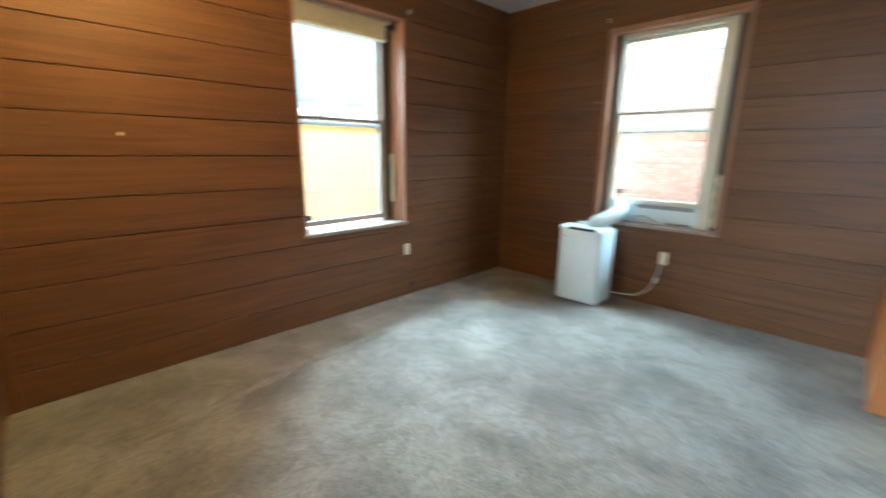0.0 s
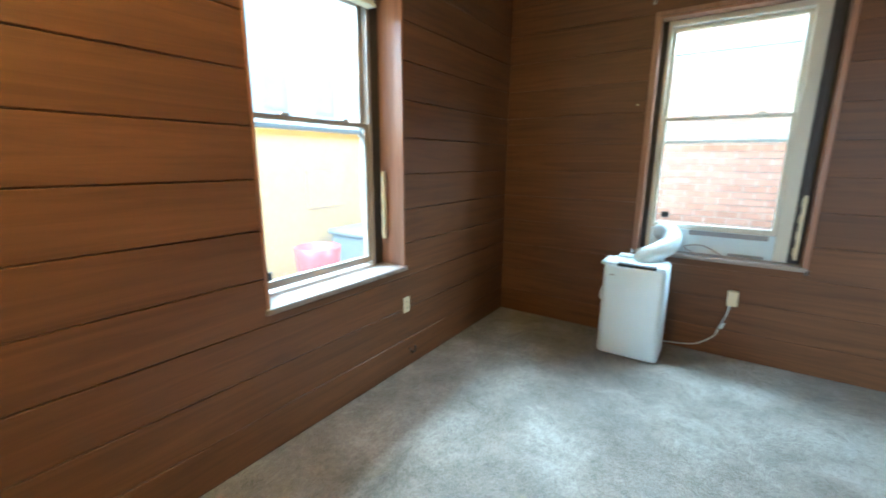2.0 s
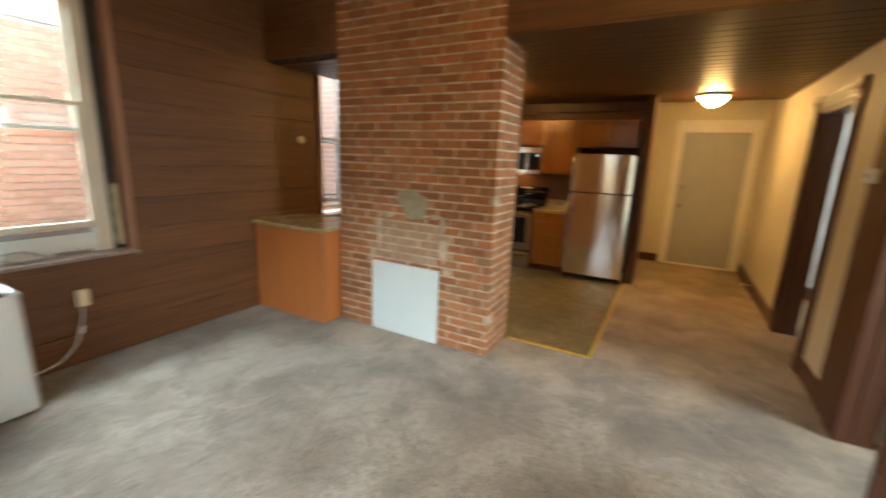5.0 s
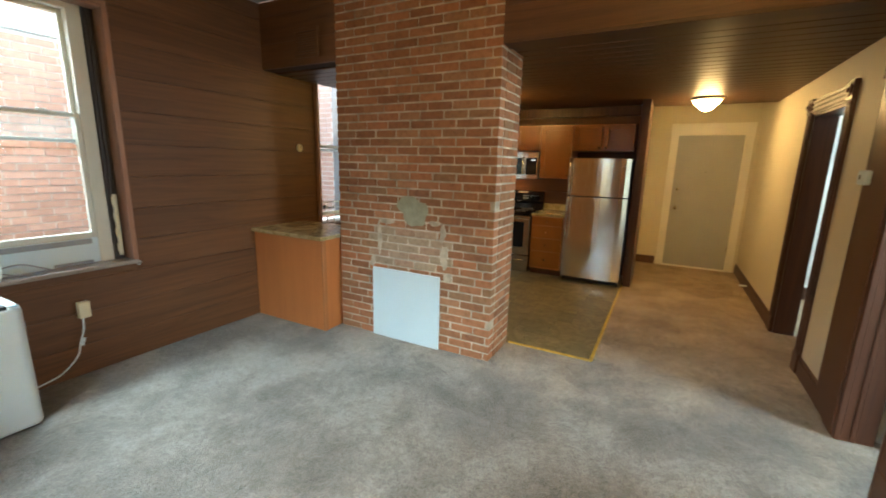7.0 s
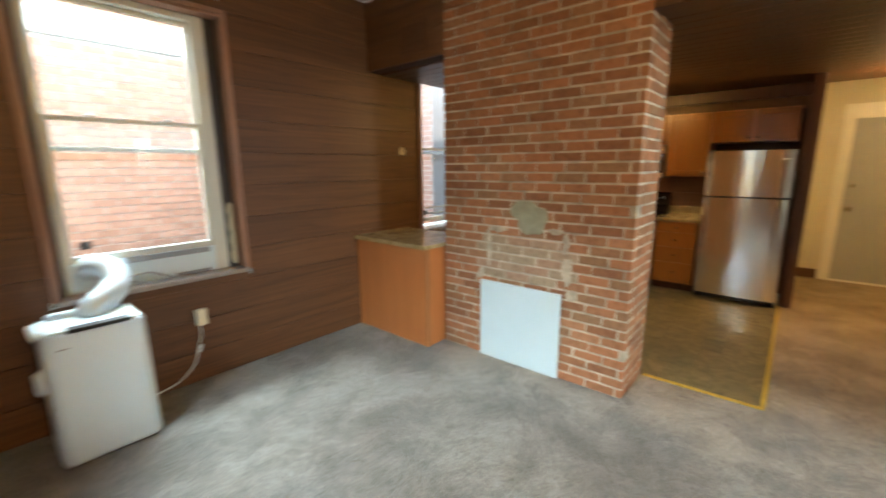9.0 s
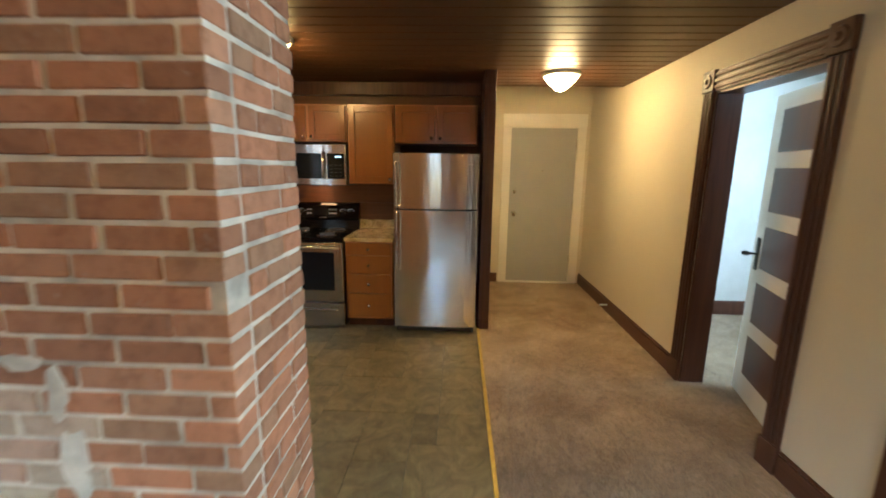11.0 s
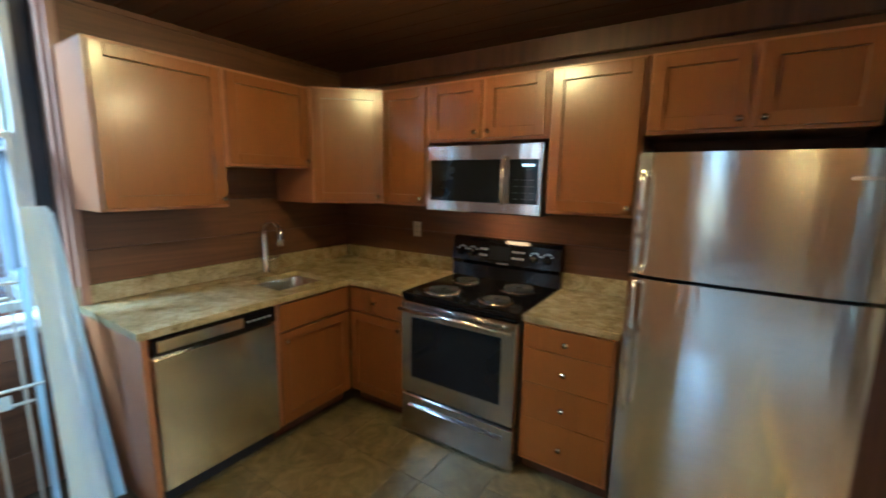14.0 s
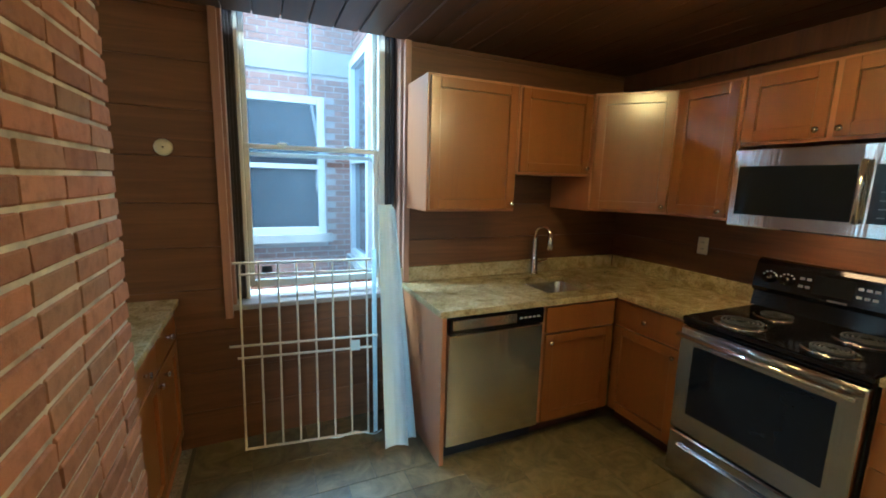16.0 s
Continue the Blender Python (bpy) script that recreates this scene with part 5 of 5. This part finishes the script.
part("tie", rod(bmesh.new(), (-0.895, YN - 0.062, 0.25), (-0.88, YN - 0.062, 0.3), 0.014), M_PLAST, pg)


# ---- hooks and nails ----
def hook(at, n, label, material):
    at, n = Vector(at), Vector(n)
    t = thing("curtain_hook", at, label, "hook")
    part("plate", obox(at, (n.y, -n.x, 0), n, -0.012, 0.012, 0, 0.004, -0.02, 0.02, 0.002), material, t)
    part("arm", tube(bmesh.new(), [at, at + n * 0.03, at + n * 0.045 + Vector((0, 0, 0.012)), at + n * 0.045 + Vector((0, 0, 0.025))], 0.005, 8), material, t)


for p, n in (((-0.488, YN - F, 2.725), (0, -1, 0)), ((-1.62, YN - F, 2.729), (0, -1, 0)), ((XW + F, 2.94, 2.716), (1, 0, 0)), ((-1.601, YN - F, 0.777), (0, -1, 0)), ((-0.44, YN - F, 0.76), (0, -1, 0))):
    hook(p, n, "small pale metal curtain hook", M_KNOB)
solid("nail", rod(bmesh.new(), (XW + F, 0.663, 1.564), (XW + 0.008, 0.663, 1.564), 0.011), M_ALMOND, "small pale nail cap in the boards", "nail", (XW, 0.663, 1.564))
solid("nail", rod(bmesh.new(), (-1.67, YN - F, 1.98), (-1.67, YN - 0.008, 1.98), 0.007), M_ALMOND, "small pale nail cap in the boards", "nail", (-1.67, YN, 1.98))
cl = thing("cable_clip", (XW + 0.02, 2.92, 0.1), "small cable stub with a clip near the floor", "cable")
part("stub", tube(bmesh.new(), curve_pts([(XW + 0.002, 2.98, 0.13), (XW + 0.04, 2.95, 0.15), (XW + 0.05, 2.91, 0.12), (XW + 0.03, 2.9, 0.14)]), 0.006, 8), M_BLACKM, cl, "", True)
part("tip", rod(bmesh.new(), (XW + 0.03, 2.9, 0.135), (XW + 0.03, 2.885, 0.16), 0.008), M_KNOB, cl)
# thermostat
th = thing("thermostat", (1.41, YH + 0.02, 1.565), "small white thermostat with a dark display", "thermostat")
part("case", box(1.34, 1.475, YH + 0.02, YH + 0.05, 1.52, 1.61, 0.008), M_PLAST, th)
part("display", box(1.415, 1.44, YH + 0.0495, YH + 0.052, 1.555, 1.58), M_DISPLAY, th)
# door stop on the hall baseboard
solid("door_stop", rod(bmesh.new(), (4.45, YH + 0.018, 0.09), (4.45, YH + 0.1, 0.09), 0.008, 0.012), M_PLAST, "short white spring door stop on the baseboard", "door stop", (4.45, YH + 0.05, 0.09))

# ---- leaning iron railing and white strips under the kitchen window ----
gt = thing("window_guard", (1.95, 4.3, 0), "ivory-painted iron window guard leaning on the wall", "railing")
ga, gb = Vector((1.573, 4.335, 0.012)), Vector((2.285, 4.25, 0.012))
gu = (gb - ga).normalized()
up = Vector((0.01, 0.085, 1.09))
for z, over in ((0.0, 0.0), (0.5, 0.02), (0.565, 0.06), (0.94, 0.0), (1.0, 0.03)):
    p = up * z
    bm = bmesh.new()
    rod(bm, ga + p - gu * over, gb + p + gu * over, 0.0075, None, 8)
    part("rail", bm, M_GATE, gt)
L = (gb - ga).length
for k in range(8):
    q = ga + gu * (0.006 + (L - 0.012) * k / 7)
    part("bar", rod(bmesh.new(), q, q + up, 0.006, None, 8), M_GATE, gt)
part("tag", obox(gb - gu * 0.11 + up * 0.5, gu, (0.08, -1, 0), 0, 0.055, 0.008, 0.011, -0.01, 0.055), M_BOARD, gt, "small white paper tag")
for (bx0, by0, tx0, ty0, ht, ww, tw) in ((2.375, 4.06, 2.42, 4.4, 1.43, 0.095, 0.15), (2.447, 4.045, 2.448, 4.38, 1.42, 0.055, -0.5), (2.517, 4.1, 2.466, 4.41, 1.4, 0.05, -0.25), (2.315, 4.24, 2.35, 4.42, 1.15, 0.035, 0.5)):
    bm = bmesh.new()
    a, b = Vector((bx0, by0, 0.006)), Vector((tx0, ty0, ht))
    side = Vector((math.cos(tw), math.sin(tw), 0))
    nn = side.cross((b - a).normalized()).normalized()
    prof = [(-ww / 2, 0.008), (-ww / 4, 0.0), (0, -0.003), (ww / 4, 0.0), (ww / 2, 0.008)]
    prof += [(x, y + 0.004) for x, y in prof[::-1]]
    r0 = [bm.verts.new(a + side * x + nn * y) for x, y in prof]
    r1 = [bm.verts.new(b + side * x + nn * y) for x, y in prof]
    for i in range(len(prof)):
        j = (i + 1) % len(prof)
        bm.faces.new((r0[i], r0[j], r1[j], r1[i]))
    bm.faces.new(r0[::-1])
    bm.faces.new(r1)
    solid("blind_vane", bm, M_PLAST, "long white plastic blind vane leaning against the wall", "blind vane", (bx0, by0, 0), "blind vanes")
solid("cable", tube(bmesh.new(), curve_pts([(2.0, 4.3, 0.006), (2.1, 4.26, 0.006), (2.2, 4.29, 0.006), (2.3, 4.22, 0.006), (2.36, 4.24, 0.01)]), 0.005, 8), M_PLAST, "loose white cable on the kitchen floor", "cable", (2.18, 4.26, 0), "", True)

# ---- outdoors ----
ground = struct("ground", box(-400, 400, -400, 400, -0.62, -0.6), M_CONC, "pale concrete yard", "ground")


def far_window(parent, o, u, n, w, h, z0):
    f = bmesh.new()
    for a0, a1, b0, b1 in ((0, 0.09, 0, h), (w - 0.09, w, 0, h), (0.09, w - 0.09, 0, 0.09), (0.09, w - 0.09, h - 0.09, h), (0.09, w - 0.09, h * 0.5 - 0.03, h * 0.5 + 0.03)):
        obx(f, o, u, n, a0, a1, -0.02, 0.06, z0 + b0, z0 + b1, 0.004)
    t = part("window", f, M_OUTW, parent, "white-framed double-hung window")
    part("pane", obox(o, u, n, 0.08, w - 0.08, 0.002, 0.006, z0 + 0.08, z0 + h - 0.08), M_DARKGL, t)
    part("sill", obox(o, u, n, -0.08, w + 0.08, 0, 0.1, z0 - 0.11, z0, 0.006), M_STONE, t)


nb = thing("brick_house", (0.0, 7.0, -0.6), "neighbouring red brick house with pale stone bands and white windows", "house")
NY = 6.35
part("wall", box(-7.0, 1.0, NY, NY + 0.3, -0.6, 6.0), M_OUTMORT, nb)
part("band", box(-7.0, 1.0, NY - 0.03, NY, 2.71, 2.93, 0.01), M_STONE, nb, "pale stone band")
NY2 = 7.6
part("wall", box(1.0, 3.2, NY2, NY2 + 0.3, -0.6, 6.0), M_OUTMORT, nb)
part("wall", box(0.85, 1.0, NY + 0.3, NY2 + 0.3, -0.6, 6.0), M_OUTMORT, nb)
part("wall", box(2.9, 3.2, 5.5, NY2, -0.6, 6.0), M_OUTMORT, nb)
part("band", box(1.0, 2.9, NY2 - 0.03, NY2, 2.87, 3.17, 0.01), M_STONE, nb, "pale stone band")
part("band", box(2.87, 2.9, 5.5, NY2 - 0.03, 2.87, 3.17, 0.01), M_STONE, nb, "pale stone band")
far_window(nb, (1.5, NY2 - 0.06, 0), (1, 0, 0), (0, -1, 0), 1.0, 1.72, 0.86)
far_window(nb, (2.84, 7.3, 0), (0, -1, 0), (-1, 0, 0), 0.95, 2.4, 0.6)
part("eave", box(0.8, 3.2, NY2 - 0.35, NY2 + 0.3, 4.3, 4.45, 0.01), M_OUTW, nb)
# courses of brick, joined
rnd = random.Random(5)


def out_bricks(o, u, n, w, z0, z1, skip):
    verts, faces = [], []
    o, u, n = Vector(o), Vector(u), Vector(n)
    z, k = z0, 0
    while z < z1:
        a = -0.11 if k % 2 else 0.0
        while a < w:
            b0, b1 = max(a, 0.0), min(a + 0.208, w)
            if b1 - b0 > 0.03 and not any(s0 < (b0 + b1) / 2 < s1 and q0 < z + 0.03 < q1 for s0, s1, q0, q1 in skip):
                d = 0.006 + rnd.random() * 0.004
                i = len(verts)
                for aa, zz in ((b0, z), (b1, z), (b1, z + 0.062), (b0, z + 0.062)):
                    verts.append(o + u * aa + n * d + Vector((0, 0, zz)))
                for aa, zz in ((b0, z), (b1, z), (b1, z + 0.062), (b0, z + 0.062)):
                    verts.append(o + u * aa + Vector((0, 0, zz)))
                faces += [(i, i + 1, i + 2, i + 3), (i, i + 4, i + 5, i + 1), (i + 2, i + 6, i + 7, i + 3), (i, i + 3, i + 7, i + 4), (i + 1, i + 5, i + 6, i + 2)]
            a += 0.22
        z += 0.074
        k += 1
    me = bpy.data.meshes.new("brickwork")
    me.from_pydata([v - base_of(nb) for v in verts], [], faces)
    me.materials.append(M_OUTBRICK)
    ob = new("brickwork", me)
    ob.parent = nb
    tagged(ob, "courses of weathered red brick", "", "", "stuff")


out_bricks((-6.0, NY, 0), (1, 0, 0), (0, -1, 0), 7.0, -0.2, 4.2, [(-1, 9, 2.68, 2.92)])
out_bricks((1.0, NY2, 0), (1, 0, 0), (0, -1, 0), 1.9, -0.2, 4.3, [(-1, 9, 2.82, 3.15), (0.45, 1.55, 0.7, 2.6)])
out_bricks((2.9, NY2, 0), (0, -1, 0), (-1, 0, 0), 2.1, -0.2, 4.3, [(-1, 9, 2.82, 3.15), (0.25, 1.3, 0.5, 3.0)])
solid("drain_pipe", tube(bmesh.new(), curve_pts([(2.35, NY2 - 0.08, 4.2), (2.36, NY2 - 0.09, 3.4), (2.34, NY2 - 0.1, 2.6), (2.42, NY2 - 0.09, 2.0), (2.4, NY2 - 0.08, 1.5), (2.45, NY2 - 0.08, 1.3)]), 0.02, 8), M_PLGREY, "grey cable hanging down the brick wall", "cable", (2.35, NY2, 1.0), "", True)

yb = thing("yellow_outbuilding", (-6.9, 4.0, -0.6), "low yellow-painted outbuilding with a door and a pale eave", "house")
part("wall", box(-7.3, -6.5, -6.0, 13.0, -0.6, 2.02), M_YWALL, yb)
part("eave", box(-7.5, -6.35, -6.2, 13.2, 2.02, 2.14, 0.02), M_OUTW, yb)
part("door_frame", obox((-6.49, 6.1, -0.6), (0, 1, 0), (1, 0, 0), 0, 1.1, -0.02, 0.05, 0, 2.3, 0.01), M_STONE, yb)
part("door", obox((-6.48, 6.2, -0.6), (0, 1, 0), (1, 0, 0), 0, 0.9, 0, 0.06, 0, 2.2, 0.01), M_YWALL, yb)
for y0 in (3.2, 4.9):
    part("shutter", obox((-6.49, y0, 0.75), (0, 1, 0), (1, 0, 0), 0, 0.75, -0.02, 0.04, 0, 0.6, 0.01), M_YWALL, yb)
wh = thing("white_house", (-16, 5.0, -0.6), "pale house with rows of windows beyond the yard", "house")
part("wall", box(-17, -16, -10, 26, -0.6, 9.0), M_OUTW, wh)
for k in range(10):
    wd = part("window", obox((-15.99, -4 + k * 2.4, 3.4), (0, 1, 0), (1, 0, 0), 0, 1.1, 0, 0.05, 0, 1.5, 0.01), M_STONE, wh)
    part("pane", obox((-15.99, -4 + k * 2.4, 3.4), (0, 1, 0), (1, 0, 0), 0.1, 1.0, 0.04, 0.07, 0.1, 1.4), M_PALEGL, wd)
tbl = thing("covered_table", (-5.9, 6.0, -0.6), "low table under a grey cover in the yard", "table")
part("top", box(-6.3, -5.5, 5.1, 6.7, 0.33, 0.42, 0.03), M_GREYC, tbl)
part("cover", box(-6.25, -5.55, 5.15, 6.65, -0.35, 0.33, 0.02), M_GREYC, tbl)
for xx in (-6.2, -5.6):
    for yy in (5.2, 6.6):
        part("leg", box(xx - 0.03, xx + 0.03, yy - 0.03, yy + 0.03, -0.6, -0.35), M_BLACKM, tbl)
solid("red_tub", lathe(bmesh.new(), (-5.75, 4.45, -0.6), [(0.22, 0), (0.25, 0.05), (0.3, 0.6), (0.33, 0.9), (0.31, 0.91), (0.25, 0.4)], 24), M_RED, "red plastic tub standing in the yard", "tub", (-5.75, 4.45, -0.6), "", True)
solid("red_tub", lathe(bmesh.new(), (-5.35, 5.0, -0.6), [(0.22, 0), (0.24, 0.05), (0.3, 0.45), (0.32, 0.62), (0.3, 0.63), (0.24, 0.3)], 24), M_RED, "smaller red plastic tub in the yard", "tub", (-5.35, 5.0, -0.6), "", True)

# ---- pieces of walls, chimney and floor ----
boards(wall_west, 1, XW, YS + 0.075, YN, 0.0, ZL, 1, [W1], M_WALLY)
boards(wall_north, 0, YN, XW, XE, 0.0, ZL, -1, [W2, W3], M_WALL)
boards(wall_south, 0, YS, XW + 0.06, 0.095, 0.0, ZL, 1, [], M_WALL, 0.14)
boards(wall_header, 1, XH, YS, CH[2], ZK + 0.012, ZL, -1, [], M_WALLY)
boards(wall_header, 1, XH, CH[3], YN, ZK + 0.012, ZL, -1, [], M_WALLY)
boards(wall_kitchen, 1, XE, 1.24, YN, 0.0, ZK, -1, [], M_WALLY)

struct("trim_corner", box(XW - 0.02, XW + 0.012, YS - 0.02, YS + 0.073, 0, ZL, 0.003), M_TRIMC, "upright brown corner board", "trim")
struct("trim_corner_south", box(XW + 0.012, XW + 0.058, YS - 0.02, YS + 0.01, 0, ZL, 0.003), M_TRIMC, "upright brown corner board", "trim")

# vinyl tiles: mixed sizes on a grid of small units
vf = struct("floor_kitchen", box(1.29, XE, 1.235, YN, 0.0, 0.003), M_GROUT, "slate-look vinyl floor in mixed tile sizes", "vinyl floor")
U = 0.152
nx, ny = int((XE - 1.31) / U) + 1, int((YN - 1.25) / U) + 1
used = [[False] * ny for _ in range(nx)]
rt = random.Random(11)
tile_mesh = {}
for i in range(nx):
    for j in range(ny):
        if used[i][j]:
            continue
        for a, b in rt.sample([(3, 3), (3, 2), (2, 3), (2, 2), (2, 2)], 5) + [(2, 1), (1, 2), (1, 1)]:
            if i + a <= nx and j + b <= ny and not any(used[p][q] for p in range(i, i + a) for q in range(j, j + b)):
                break
        for p in range(i, i + a):
            for q in range(j, j + b):
                used[p][q] = True
        x0, y0 = 1.31 + i * U, 1.25 + j * U
        x1, y1 = min(x0 + a * U, XE - 0.002), min(y0 + b * U, YN - 0.002)
        if x1 - x0 < 0.02 or y1 - y0 < 0.02:
            continue
        key = (round(x1 - x0, 3), round(y1 - y0, 3))
        if key not in tile_mesh:
            tile_mesh[key] = mesh_of("tile", box(0.0015, key[0] - 0.0015, 0.0015, key[1] - 0.0015, 0, 0.0035, 0.001), M_VINYL)
        ob = new("tile", tile_mesh[key])
        ob.location = (x0, y0, 0.0025)
        ob.parent = vf

# bricks: four variants of stretcher, header and closer, shared by all
rb = random.Random(3)


def brick_mesh(lx, ly, lz, seed):
    r = random.Random(seed)
    bm = box(0, lx, 0, ly, 0, lz, 0.004)
    for v in bm.verts:
        v.co += Vector((r.uniform(-1, 1), r.uniform(-1, 1), r.uniform(-1, 1))) * 0.0018
    return bm


COURSE, BL, BW, BH = 0.0689, 0.204, 0.098, 0.0555
shared = {}
rest = []
count = 0
cx0, cx1, cy0, cy1 = CH


def face_bricks(course, along, fixed, a0, a1, start):
    """One course on one face; returns boxes (x0, y0, z0, lx, ly)."""
    a = a0 + start
    out = []
    if start > 0.03:
        out.append((a0, start - 0.011))
    while a < a1 - 0.03:
        l = min(BL * rb.choice((1, 1, 1, 1.02, 0.97, 0.95)), a1 - a)
        if a1 - (a + l) < 0.04:
            l = a1 - a
        out.append((a, l))
        a += l + 0.0115
    return [(p, l) for p, l in out if l > 0.03]


z, k = 0.004, 0
while z + BH < ZL + 0.02:
    hgt = min(BH, ZL - z)
    s = (0.065, 0.155)[k % 2] + rb.uniform(-0.025, 0.025)
    jobs = []
    for p, l in face_bricks(k, 1, cx0, cy0, cy1, s):
        jobs.append((cx0 - 0.006, p, BW, l, "w"))
    for p, l in face_bricks(k, 0, cy0, cx0 + BW + 0.004, cx1 - (0.0 if k % 2 else BW + 0.005), 0.0 if k % 2 else 0.1):
        jobs.append((p, cy0 - 0.003, l, BW, "s"))
    for p, l in face_bricks(k, 1, cx1, cy0 + (BW + 0.01 if k % 2 else 0.0), cy1, (0.11, 0.0)[k % 2]):
        jobs.append((cx1 - BW + 0.006, p, BW, l, "e"))
    for x, y, lx, ly, side in jobs:
        smear = side == "w" and abs(y + ly / 2 - 2.74) < 0.36 and 0.64 < z < 1.0
        near = 0.0 < z < 1.95 and side in "ws"
        key = (round(lx, 2), round(ly, 2), round(hgt, 3), rb.randrange(4), smear)
        if near and count < 300:
            if key not in shared:
                shared[key] = mesh_of("brick", brick_mesh(lx, ly, hgt, len(shared)), M_BRICKP if smear else M_BRICK)
            ob = new("brick", shared[key])
            ob.location = Vector((x + rb.uniform(-0.003, 0.003), y, z)) - chimney.location
            ob.parent = chimney
            count += 1
        else:
            rest.append((x + rb.uniform(-0.003, 0.003), y, z, lx, ly, hgt))
    z += COURSE
    k += 1
verts, faces = [], []
for x, y, z, lx, ly, lz in rest:
    b = 0.004
    i = len(verts)
    q = Vector((x, y, z)) - chimney.location
    j = lambda: rb.uniform(-0.0015, 0.0015)
    for zz, ins in ((0, b), (b, 0), (lz - b, 0), (lz, b)):
        for xx, yy in ((ins, ins), (lx - ins, ins), (lx - ins, ly - ins), (ins, ly - ins)):
            verts.append(q + Vector((xx + j(), yy + j(), zz + j())))
    for lev in range(3):
        for c in range(4):
            faces.append((i + lev * 4 + c, i + lev * 4 + (c + 1) % 4, i + lev * 4 + 4 + (c + 1) % 4, i + lev * 4 + 4 + c))
    faces += [(i + 3, i + 2, i + 1, i), (i + 12, i + 13, i + 14, i + 15)]
me = bpy.data.meshes.new("brickwork")
me.from_pydata(verts, [], faces)
me.materials.append(M_BRICK)
ob = new("brickwork", me)
ob.parent = chimney
tagged(ob, "upper courses of old red brick", "", "", "stuff")


# plaster patch and smears left round the closed flue
def blob(cy, cz, ry, rz, seed, depth):
    r = random.Random(seed)
    bm = bmesh.new()
    n = 30
    ph = [r.uniform(0, 6.28) for _ in range(4)]
    rings = []
    for ins, d in ((1.0, 0.0), (0.93, depth), (0.5, depth * 1.15)):
        ring = []
        for i in range(n):
            a = 2 * math.pi * i / n
            w = 1 + 0.13 * math.sin(2 * a + ph[0]) + 0.1 * math.sin(3 * a + ph[1]) + 0.07 * math.sin(5 * a + ph[2]) + 0.05 * math.sin(8 * a + ph[3])
            ring.append(bm.verts.new((CH[0] - 0.006 - d, cy + ry * w * ins * math.cos(a), cz + rz * w * ins * math.sin(a))))
        rings.append(ring)
    for a, b in zip(rings, rings[1:]):
        for i in range(n):
            bm.faces.new((a[i], a[(i + 1) % n], b[(i + 1) % n], b[i]))
    bm.faces.new(rings[-1])
    return bm


for cy, cz, ry, rz, sd in ((2.4, 0.82, 0.035, 0.12, 4), (2.42, 1.02, 0.03, 0.07, 5), (3.06, 0.93, 0.03, 0.13, 6), (2.98, 1.08, 0.08, 0.025, 7), (2.5, 1.1, 0.05, 0.025, 8), (2.36, 0.66, 0.04, 0.05, 9), (3.14, 0.7, 0.03, 0.05, 10)):
    part("mortar_smear", blob(cy, cz, ry, rz, sd, 0.003), M_MORTAR, chimney, "smear of pale mortar")
part("plaster_patch", blob(2.71, 1.19, 0.15, 0.12, 2, 0.006), M_PATCH, chimney, "grey-green patch of filler")
